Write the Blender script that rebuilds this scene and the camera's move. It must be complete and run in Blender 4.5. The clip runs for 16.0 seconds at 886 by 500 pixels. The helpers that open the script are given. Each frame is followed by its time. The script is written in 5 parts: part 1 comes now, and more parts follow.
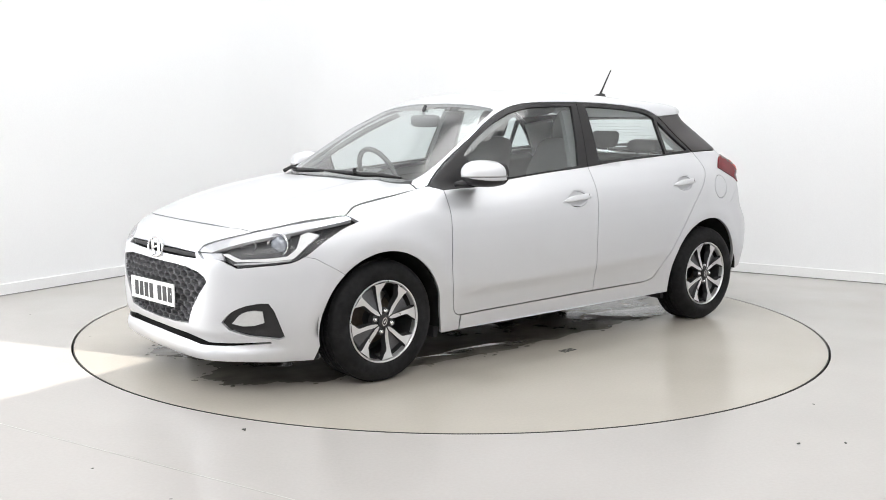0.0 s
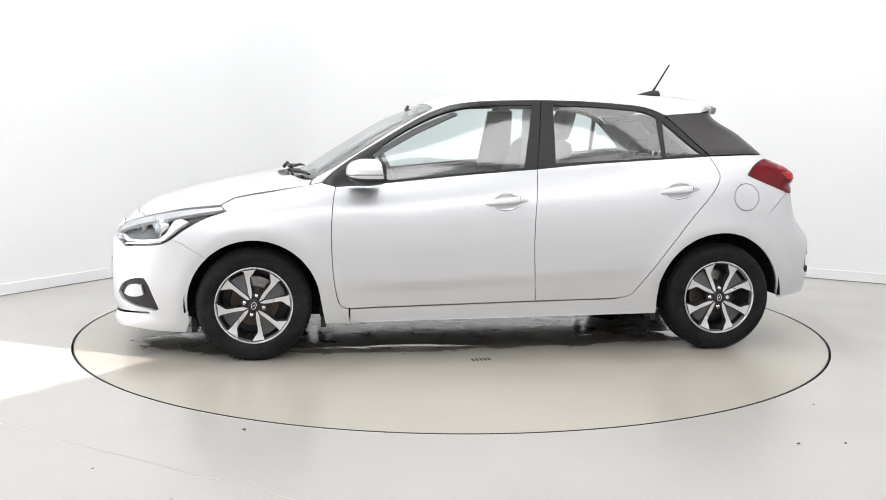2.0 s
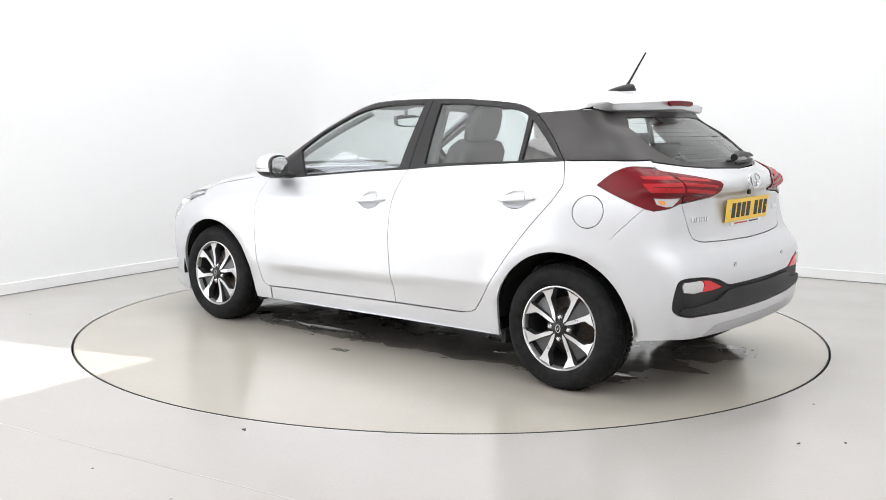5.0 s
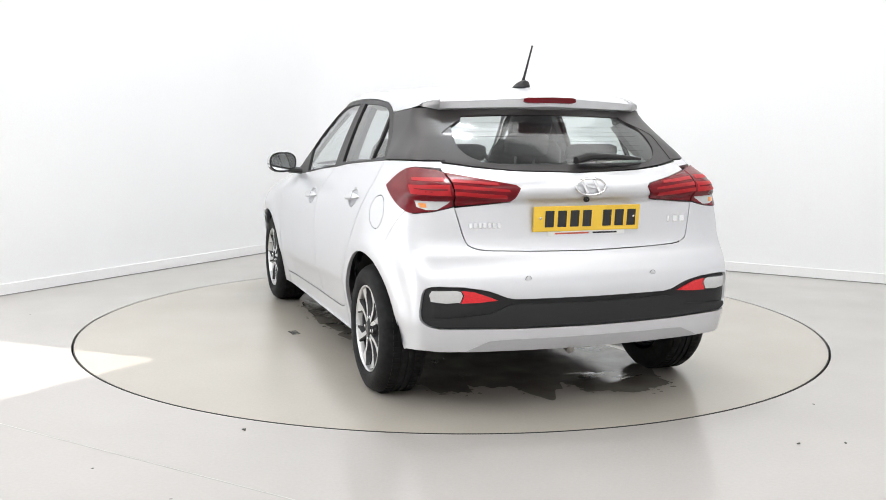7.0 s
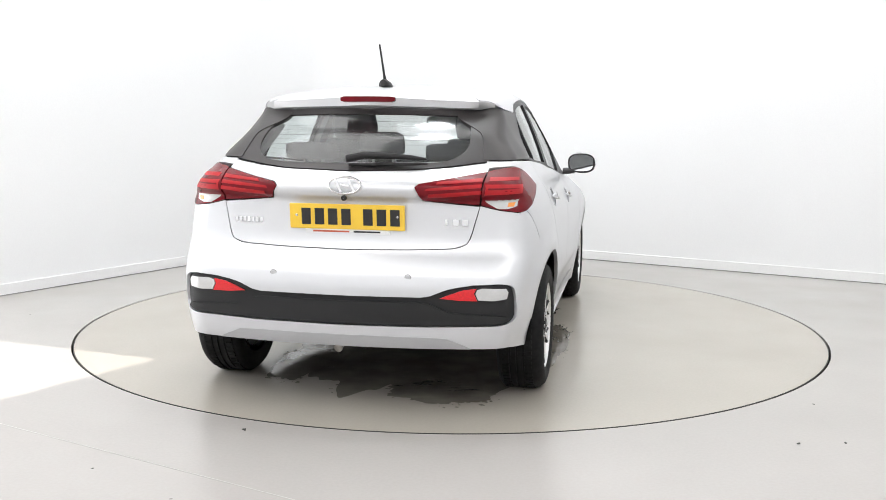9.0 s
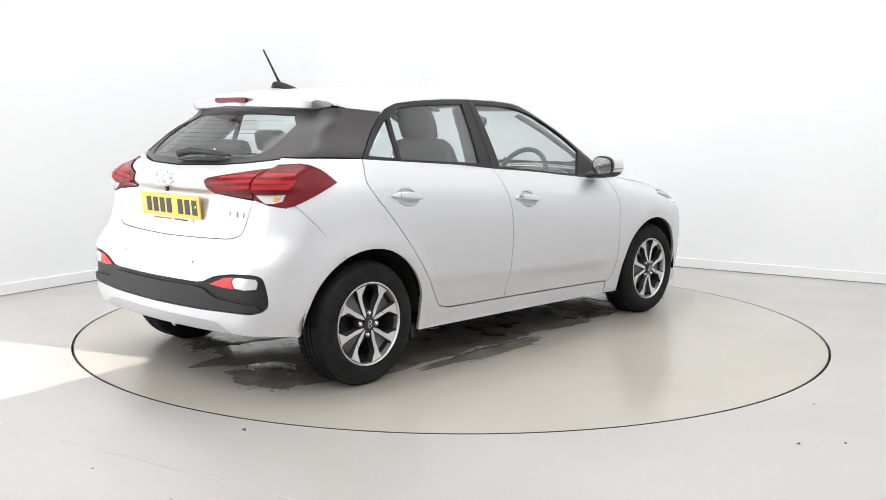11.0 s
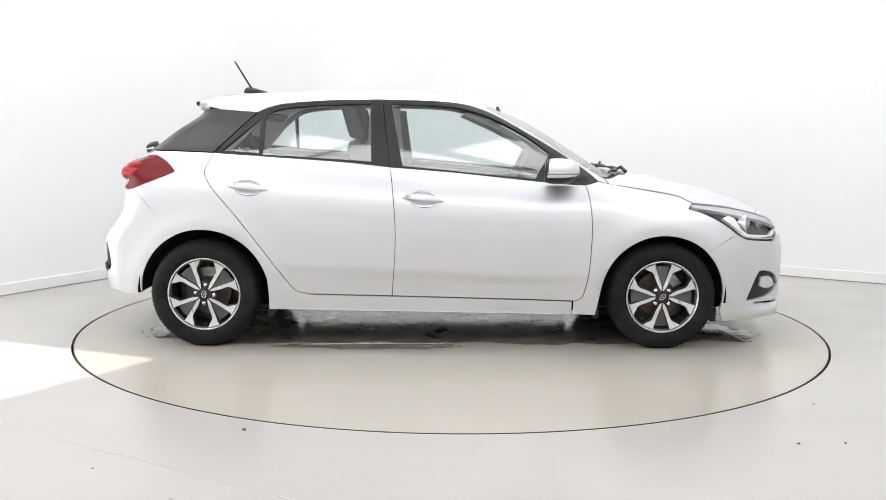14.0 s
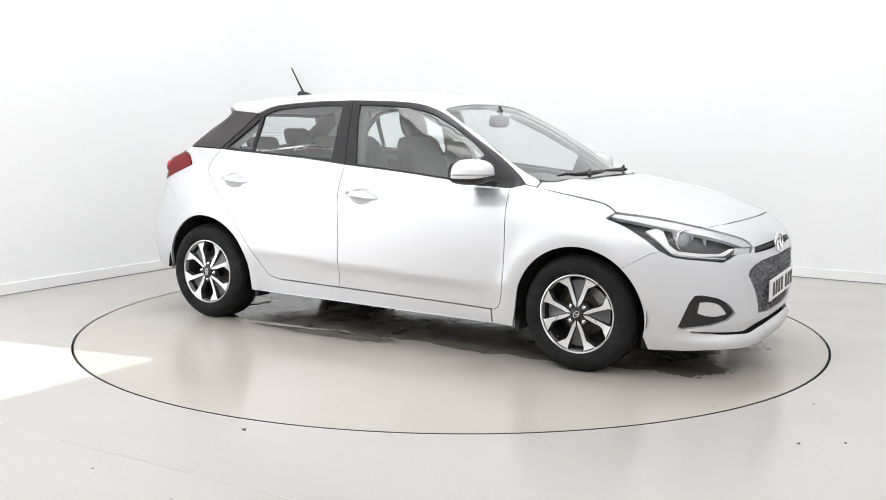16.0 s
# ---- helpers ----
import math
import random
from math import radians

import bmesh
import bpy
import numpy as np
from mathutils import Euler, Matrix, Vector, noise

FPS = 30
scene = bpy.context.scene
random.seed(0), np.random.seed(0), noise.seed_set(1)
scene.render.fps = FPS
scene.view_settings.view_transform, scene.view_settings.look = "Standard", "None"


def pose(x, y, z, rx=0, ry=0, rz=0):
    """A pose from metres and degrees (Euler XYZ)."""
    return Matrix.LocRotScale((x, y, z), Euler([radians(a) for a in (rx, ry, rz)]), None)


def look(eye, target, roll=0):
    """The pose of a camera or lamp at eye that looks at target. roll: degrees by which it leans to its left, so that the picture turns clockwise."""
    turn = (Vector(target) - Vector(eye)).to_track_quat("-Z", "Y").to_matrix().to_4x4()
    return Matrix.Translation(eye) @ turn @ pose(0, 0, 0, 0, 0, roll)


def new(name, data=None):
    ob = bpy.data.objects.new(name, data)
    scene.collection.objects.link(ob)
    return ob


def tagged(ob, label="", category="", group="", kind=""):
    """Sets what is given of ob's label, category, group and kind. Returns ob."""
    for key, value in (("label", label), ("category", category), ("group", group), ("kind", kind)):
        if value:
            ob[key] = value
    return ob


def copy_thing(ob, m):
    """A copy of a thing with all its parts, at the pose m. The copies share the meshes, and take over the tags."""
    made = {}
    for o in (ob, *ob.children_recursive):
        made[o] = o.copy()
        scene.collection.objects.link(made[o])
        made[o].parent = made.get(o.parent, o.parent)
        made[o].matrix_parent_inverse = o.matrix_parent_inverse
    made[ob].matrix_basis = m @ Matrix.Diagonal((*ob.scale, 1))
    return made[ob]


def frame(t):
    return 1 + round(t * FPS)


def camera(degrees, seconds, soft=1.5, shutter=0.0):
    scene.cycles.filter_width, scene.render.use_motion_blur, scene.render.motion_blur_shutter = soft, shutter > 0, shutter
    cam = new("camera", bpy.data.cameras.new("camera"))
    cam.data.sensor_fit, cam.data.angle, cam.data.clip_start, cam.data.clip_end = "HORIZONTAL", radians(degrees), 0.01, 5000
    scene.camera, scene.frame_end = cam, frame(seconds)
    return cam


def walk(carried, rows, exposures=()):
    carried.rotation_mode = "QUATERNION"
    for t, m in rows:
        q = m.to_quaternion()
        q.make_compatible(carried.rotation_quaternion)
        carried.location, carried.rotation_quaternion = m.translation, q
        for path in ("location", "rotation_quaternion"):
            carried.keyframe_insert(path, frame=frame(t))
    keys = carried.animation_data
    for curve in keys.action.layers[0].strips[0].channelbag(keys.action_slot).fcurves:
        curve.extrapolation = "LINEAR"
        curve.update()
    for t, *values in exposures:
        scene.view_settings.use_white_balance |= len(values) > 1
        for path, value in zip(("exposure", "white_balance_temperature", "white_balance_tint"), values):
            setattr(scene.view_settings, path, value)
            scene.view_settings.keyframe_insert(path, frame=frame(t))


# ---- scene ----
# ---- camera: fixed on a stand beside the turntable, which turns at the world's origin ----
cam = camera(49.05, 16.0, .8)
CAMERA_POSE = pose(0, -6.099, 1.260, 0, 0, 0.465) @ pose(0, 0, 0, 90 - 7.454, 0, 0) @ pose(0, 0, 0, 0, 0, 0.432)
walk(cam, [(0.0, CAMERA_POSE), (16.0, CAMERA_POSE)], [(0.0, 0.0), (16.0, 0.0)])

# ---- the room's plan: a corner, u along the far wall, v along the wall with the open doorway ----
CORNER = Vector((-1.115, 4.377, 0))
TURN = math.degrees(math.atan2(-.509, .861))
ROOM = Matrix.Translation(CORNER) @ pose(0, 0, 0, 0, 0, TURN)      # room space: x = u, y = -v
U_LEN, V_LEN, HEIGHT = 9.5, 11.0, 5.5
DOOR_V0, DOOR_V1, DOOR_H = 5.3, 8.9, 2.70


def room_point(u, v, z=0):
    return ROOM @ Vector((u, -v, z))


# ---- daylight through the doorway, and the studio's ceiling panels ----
SUN_ELEVATION, SUN_WAY = 46.0, Vector((.93, -.36, 0)).normalized()
world = bpy.data.worlds.new("sky")
scene.world = world
world.use_nodes = True
wn, wl = world.node_tree.nodes, world.node_tree.links
sky = wn.new("ShaderNodeTexSky")
sky.sky_type, sky.sun_disc = "NISHITA", False
sky.sun_elevation = radians(SUN_ELEVATION)
sky.sun_rotation = math.atan2(-SUN_WAY.x, -SUN_WAY.y)
wl.new(sky.outputs[0], wn["Background"].inputs[0])
wn["Background"].inputs[1].default_value = 0.12
sun = new("sun", bpy.data.lights.new("sun", "SUN"))
sun.data.energy, sun.data.angle, sun.data.color = 5.0, radians(.55), (1, .95, .86)
sun.matrix_world = look((0, 0, 10), Vector((0, 0, 10)) + SUN_WAY * math.cos(radians(SUN_ELEVATION)) + Vector((0, 0, -math.sin(radians(SUN_ELEVATION)))))
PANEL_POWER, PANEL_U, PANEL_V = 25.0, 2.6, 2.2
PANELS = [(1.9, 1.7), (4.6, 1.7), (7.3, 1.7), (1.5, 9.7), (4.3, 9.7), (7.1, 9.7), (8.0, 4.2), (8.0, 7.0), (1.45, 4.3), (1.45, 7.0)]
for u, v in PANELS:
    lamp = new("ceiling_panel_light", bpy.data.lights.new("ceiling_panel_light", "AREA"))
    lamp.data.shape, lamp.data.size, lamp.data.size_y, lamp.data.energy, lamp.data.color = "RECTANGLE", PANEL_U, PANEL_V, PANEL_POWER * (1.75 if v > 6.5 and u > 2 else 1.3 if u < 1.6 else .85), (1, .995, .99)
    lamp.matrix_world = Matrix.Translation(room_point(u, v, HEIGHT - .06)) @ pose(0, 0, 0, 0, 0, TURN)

# one compact lamp straight above the turntable draws the shadow line round the car
SPOT_SIZE = .5
lamp = new("turntable_light", bpy.data.lights.new("turntable_light", "AREA"))
lamp.data.shape, lamp.data.size, lamp.data.energy, lamp.data.color = "SQUARE", SPOT_SIZE, 75.0, (.90, .955, 1)
lamp.matrix_world = Matrix.Translation((0, 0, HEIGHT - .06)) @ pose(0, 0, 0, 0, 0, TURN)

door_sky = new("doorway_skylight", bpy.data.lights.new("doorway_skylight", "AREA"))
door_sky.data.shape, door_sky.data.size, door_sky.data.size_y, door_sky.data.energy, door_sky.data.color = "RECTANGLE", DOOR_H - .1, DOOR_V1 - DOOR_V0 - .1, 90.0, (.97, .985, 1)
door_sky.matrix_world = ROOM @ Matrix.Translation((-.1, -(DOOR_V0 + DOOR_V1) / 2, DOOR_H / 2)) @ pose(0, 0, 0, 0, -90, 0)

# ---- materials ----
def material(name, color, rough=.5, metal=0.0, coat=0.0, grain=0.0, grain_size=60, bump=0.0, bump_size=200, spec=.5, blotch=0.0, blotch_size=2.0, rough_var=0.0):
    m = bpy.data.materials.new(name)
    m.use_nodes = True
    n, l = m.node_tree.nodes, m.node_tree.links
    b = n["Principled BSDF"]
    b.inputs["Base Color"].default_value = (*color, 1)
    b.inputs["Roughness"].default_value, b.inputs["Metallic"].default_value = rough, metal
    b.inputs["Coat Weight"].default_value, b.inputs["Coat Roughness"].default_value = coat, .03
    b.inputs["Specular IOR Level"].default_value = spec
    co = n.new("ShaderNodeTexCoord")

    def noise_node(scale, detail=4):
        t = n.new("ShaderNodeTexNoise")
        t.inputs["Scale"].default_value, t.inputs["Detail"].default_value = scale, detail
        l.new(co.outputs["Object"], t.inputs["Vector"])
        return t

    if grain or blotch:
        last = None
        for amount, size in ((grain, grain_size), (blotch, blotch_size)):
            if not amount:
                continue
            t = noise_node(size)
            r = n.new("ShaderNodeMapRange")
            r.inputs["From Min"].default_value, r.inputs["From Max"].default_value = .3, .7
            r.inputs["To Min"].default_value, r.inputs["To Max"].default_value = 1 - amount, 1 + amount
            l.new(t.outputs["Fac"], r.inputs["Value"])
            if last is None:
                last = r.outputs[0]
            else:
                k = n.new("ShaderNodeMath")
                k.operation = "MULTIPLY"
                l.new(last, k.inputs[0]), l.new(r.outputs[0], k.inputs[1])
                last = k.outputs[0]
        v = n.new("ShaderNodeVectorMath")
        v.operation = "SCALE"
        v.inputs[0].default_value = color
        l.new(last, v.inputs["Scale"])
        l.new(v.outputs[0], b.inputs["Base Color"])
    if rough_var:
        t = noise_node(blotch_size * 3, 6)
        r = n.new("ShaderNodeMapRange")
        r.inputs["From Min"].default_value, r.inputs["From Max"].default_value = .3, .7
        r.inputs["To Min"].default_value, r.inputs["To Max"].default_value = max(rough - rough_var, .02), rough + rough_var
        l.new(t.outputs["Fac"], r.inputs["Value"]), l.new(r.outputs[0], b.inputs["Roughness"])
    if bump:
        t = noise_node(bump_size, 3)
        k = n.new("ShaderNodeBump")
        k.inputs["Strength"].default_value, k.inputs["Distance"].default_value = bump, .002
        l.new(t.outputs["Fac"], k.inputs["Height"]), l.new(k.outputs[0], b.inputs["Normal"])
    return m


def glass(name, tint, gloss_rough=0.01, base_gloss=.05, graze=.8):
    """Thin glass: tinted see-through with a Fresnel gloss."""
    m = bpy.data.materials.new(name)
    m.use_nodes = True
    n, l = m.node_tree.nodes, m.node_tree.links
    n.remove(n["Principled BSDF"])
    tr, gl, mx, lw = n.new("ShaderNodeBsdfTransparent"), n.new("ShaderNodeBsdfGlossy"), n.new("ShaderNodeMixShader"), n.new("ShaderNodeLayerWeight")
    tr.inputs[0].default_value, gl.inputs["Roughness"].default_value = (*tint, 1), gloss_rough
    lw.inputs["Blend"].default_value = .5
    pw, ma = n.new("ShaderNodeMath"), n.new("ShaderNodeMath")
    pw.operation, ma.operation = "POWER", "MULTIPLY_ADD"
    pw.inputs[1].default_value, ma.inputs[1].default_value, ma.inputs[2].default_value = 4.5, graze, base_gloss
    l.new(lw.outputs["Facing"], pw.inputs[0]), l.new(pw.outputs[0], ma.inputs[0])
    l.new(ma.outputs[0], mx.inputs[0]), l.new(tr.outputs[0], mx.inputs[1]), l.new(gl.outputs[0], mx.inputs[2])
    l.new(mx.outputs[0], n["Material Output"].inputs[0])
    return m


PAINT = material("silver_paint", (.64, .645, .665), .40, .56, .4, .02, 900, blotch=.012, blotch_size=3)
BLACK = material("satin_black_trim", (.018, .017, .018), .42, spec=.35, grain=.2, grain_size=300, bump=.1, bump_size=600)
GLOSSBLACK = material("gloss_black_panel", (.026, .022, .022), .42, coat=.12, blotch=.1)
PLASTIC = material("dark_grained_plastic", (.020, .020, .021), .55, spec=.3, grain=.25, grain_size=400, bump=.25, bump_size=900)
DIFFUSER = material("grey_lower_bumper", (.44, .44, .455), .45, .3, grain=.05, grain_size=300)
RUBBER = material("tyre_rubber", (.011, .011, .0115), .66, grain=.35, grain_size=40, bump=.3, bump_size=300, blotch=.4, blotch_size=6, spec=.16)
ALLOY = material("machined_alloy", (.68, .68, .685), .32, .88, grain=.03, grain_size=200, rough_var=.06, blotch_size=8)
BROWNDISC = material("dark_brown_brake_steel", (.13, .105, .085), .5, .6, grain=.2, grain_size=60)
ALLOYDARK = material("dark_wheel_pockets", (.055, .055, .058), .42, .5, grain=.15, grain_size=90)
POCKET = material("grey_painted_pocket", (.10, .10, .105), .34, .45, grain=.1, grain_size=90)
STEEL = material("brake_steel", (.36, .34, .32), .38, .9, grain=.2, grain_size=60, blotch=.25, blotch_size=14)
CHROME = material("chrome", (.82, .82, .83), .10, 1.0, blotch=.03)
GLASS = glass("tinted_window_glass", (.89, .955, .95), .06, base_gloss=.16)
SCREEN = glass("windscreen_glass", (.92, .955, .95), .12, base_gloss=.20)
REARGLASS = glass("rear_window_glass", (.90, .935, .93), .12, base_gloss=.085)
CLEAR = glass("clear_lamp_cover", (.95, .955, .96), .02, .03, .25)
REDLENS = material("red_lamp_lens", (.145, .004, .009), .22, coat=.05, blotch=.15, blotch_size=12, spec=.22)
REDBAR = material("bright_red_light_guide", (.40, .008, .013), .42, coat=.0, spec=.25, blotch=.1, blotch_size=30)
REDREFLECT = material("red_reflector", (.66, .015, .022), .3, coat=.12, grain=.2, grain_size=140)
LAMPWHITE = material("clear_ribbed_lamp", (.60, .60, .60), .2, .35, coat=.4, grain=.03, grain_size=90, bump=.25, bump_size=120)
LAMPSILVER = material("lamp_reflector_silver", (.58, .58, .60), .22, .35, grain=.1, grain_size=40)
LENS = material("projector_lens_glass", (.30, .32, .36), .05, .3, coat=1.0, blotch=.2, blotch_size=20)
LAMPDARK = material("lamp_bezel_grey", (.055, .055, .06), .38, .2, grain=.1, grain_size=50)
AMBER = material("amber_insert", (.75, .26, .05), .25, coat=.4, grain=.1)
YELLOW = material("yellow_plate", (.86, .56, .055), .38, grain=.04, grain_size=250, blotch=.05, blotch_size=9)
WHITEPLATE = material("white_plate", (.80, .80, .79), .38, grain=.04, grain_size=250, blotch=.05, blotch_size=9)
INK = material("black_print", (.018, .018, .02), .5, grain=.1)
REDINK = material("red_print", (.5, .1, .05), .5, grain=.1)
FABRIC = material("dark_seat_cloth", (.075, .076, .08), .9, grain=.25, grain_size=260, bump=.4, bump_size=700, blotch=.12, blotch_size=9)
TRIM = material("interior_plastic", (.085, .085, .088), .65, grain=.15, grain_size=200, bump=.15, bump_size=500)
PILLAR = material("grey_pillar_lining", (.17, .175, .175), .85, grain=.08, grain_size=250)
LINER = material("pale_headlining", (.55, .55, .54), .9, grain=.06, grain_size=250)
MIRRORGLASS = material("mirror_glass", (.86, .88, .89), .02, 1.0, blotch=.01)
UNDER = material("dark_underbody", (.011, .011, .0105), .85, spec=.15, grain=.3, grain_size=30, bump=.3, bump_size=80)
WALL = material("white_wall_paint", (.84, .845, .85), .65, grain=.012, grain_size=90, bump=.05, bump_size=120, blotch=.015, blotch_size=.6)
CEIL = material("white_ceiling_paint", (.74, .745, .75), .8, grain=.02, grain_size=60)
SKIRT = material("white_gloss_skirting", (.83, .83, .83), .5, grain=.015, grain_size=60)
# shade put into a colour, for the gap below the skirting
SKIRTSHADE = material("skirting_gap_shade", (.20, .195, .19), .8, grain=.3, grain_size=8)
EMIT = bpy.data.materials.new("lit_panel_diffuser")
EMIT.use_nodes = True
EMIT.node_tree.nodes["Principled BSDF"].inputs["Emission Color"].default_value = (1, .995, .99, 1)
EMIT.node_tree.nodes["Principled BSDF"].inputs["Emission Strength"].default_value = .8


def floor_material(name, tone):
    """Sealed, lightly polished concrete: pale, with fine specks, clouds and dull patches."""
    m = material(name, tone, .23, grain=.02, grain_size=70, blotch=.05, blotch_size=.8, rough_var=.03, bump=.05, bump_size=90, spec=.5)
    n, l = m.node_tree.nodes, m.node_tree.links
    b = n["Principled BSDF"]
    src = b.inputs["Base Color"].links[0].from_socket
    v = n.new("ShaderNodeTexVoronoi")
    v.inputs["Scale"].default_value = 2.2
    co = next(x for x in n if x.type == "TEX_COORD")
    l.new(co.outputs["Object"], v.inputs["Vector"])
    r = n.new("ShaderNodeMapRange")
    r.inputs["From Min"].default_value, r.inputs["From Max"].default_value = .011, .017
    r.inputs["To Min"].default_value, r.inputs["To Max"].default_value = .6, 1.0
    l.new(v.outputs["Distance"], r.inputs["Value"])
    k = n.new("ShaderNodeVectorMath")
    k.operation = "SCALE"
    l.new(src, k.inputs[0]), l.new(r.outputs[0], k.inputs["Scale"]), l.new(k.outputs[0], b.inputs["Base Color"])
    return m


FLOOR = floor_material("pale_sealed_floor", (.424, .403, .384))
DISC = floor_material("turntable_floor", (.428, .396, .350))
SEAM = material("dark_joint", (.035, .033, .03), .8, grain=.3, grain_size=20)
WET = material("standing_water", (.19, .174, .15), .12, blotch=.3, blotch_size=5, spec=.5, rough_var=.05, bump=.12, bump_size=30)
YARD = material("outside_paving", (.34, .33, .31), .9, grain=.2, grain_size=12, blotch=.15, blotch_size=.7)


# ---- mesh helpers ----
def part(name, bm, mat, parent=None, label="", smooth=True, angle=35):
    """Links a bmesh as ONE mesh object, under a thing or under a part."""
    me = bpy.data.meshes.new(name)
    bmesh.ops.recalc_face_normals(bm, faces=bm.faces[:])
    bm.to_mesh(me)
    bm.free()
    for p in me.polygons:
        p.use_smooth = smooth
    if smooth and angle:
        me.set_sharp_from_angle(angle=radians(angle))
    me.materials.append(mat)
    ob = new(name, me)
    ob.parent = parent
    return tagged(ob, label)


def box(x0, x1, y0, y1, z0, z1, bevel=0.0, seg=2):
    bm = bmesh.new()
    bmesh.ops.create_cube(bm, size=1, matrix=Matrix.Translation(((x0 + x1) / 2, (y0 + y1) / 2, (z0 + z1) / 2)) @ Matrix.Diagonal((x1 - x0, y1 - y0, z1 - z0, 1)))
    if bevel:
        bmesh.ops.bevel(bm, geom=bm.edges[:], offset=bevel, segments=seg, affect="EDGES", profile=.6)
    return bm


def lathe(profile, n=64, axis="y"):
    """Turned shape: profile rows (radius, height along the axis)."""
    bm = bmesh.new()
    rings = []
    for r, h in profile:
        ring = []
        for i in range(n):
            a = 2 * math.pi * i / n
            c, s = r * math.cos(a), r * math.sin(a)
            ring.append(bm.verts.new((c, h, s) if axis == "y" else (c, s, h)))
        rings.append(ring)
    for a, b in zip(rings, rings[1:]):
        for i in range(n):
            bm.faces.new((a[i], a[(i + 1) % n], b[(i + 1) % n], b[i]))
    return bm


def capped(bm):
    bmesh.ops.holes_fill(bm, edges=[e for e in bm.edges if e.is_boundary], sides=0)
    return bm


def loft(sections, close=True):
    """Skins closed sections (lists of equal length) into one body."""
    bm = bmesh.new()
    rings = [[bm.verts.new(p) for p in s] for s in sections]
    n = len(rings[0])
    for a, b in zip(rings, rings[1:]):
        for i in range(n):
            bm.faces.new((a[i], a[(i + 1) % n], b[(i + 1) % n], b[i]))
    if close:
        bm.faces.new(rings[0]), bm.faces.new(rings[-1])
    return bm


def super_oval(cx, cz, rx, rz, p=2.5, n=24):
    out = []
    for i in range(n):
        a = 2 * math.pi * i / n
        c, s = math.cos(a), math.sin(a)
        out.append((cx + rx * math.copysign(abs(c) ** (2 / p), c), cz + rz * math.copysign(abs(s) ** (2 / p), s)))
    return out


def tube(points, r, n=10):
    """A round bar through the given points."""
    pts = [Vector(p) for p in points]
    secs = []
    for i, p in enumerate(pts):
        d = (pts[min(i + 1, len(pts) - 1)] - pts[max(i - 1, 0)]).normalized()
        a = d.orthogonal().normalized()
        b = d.cross(a)
        rr = r[i] if isinstance(r, (list, tuple)) else r
        secs.append([p + rr * (a * math.cos(2 * math.pi * k / n) + b * math.sin(2 * math.pi * k / n)) for k in range(n)])
    for i in range(1, len(secs)):      # keep the rings from twisting
        best = min(range(n), key=lambda k: (secs[i][k] - secs[i - 1][0]).length)
        secs[i] = secs[i][best:] + secs[i][:best]
    return loft(secs)


def moved(bm, m):
    bmesh.ops.transform(bm, matrix=m, verts=bm.verts[:])
    return bm


def thing(name, label, category, loc=(0, 0, 0), group="", kind=""):
    e = new(name)
    e.location = loc
    return tagged(e, label, category, group, kind)


# ---- the room ----
def in_room(bm):
    return moved(bm, ROOM)


R_DISC = 2.2587


JOINT = ((-1.688, -2.296, 0), (-.521, -2.975, 0))
SLOTS, SLOT_TURN = ((-.062, 1.005, 0), (.028, 1.012, 0)), 4
GRIT = [(-.846, -2.233, .011), (1.395, -2.341, .008), (1.589, -2.328, .007), (1.662, -1.781, .006), (-1.30, -2.70, .004)]


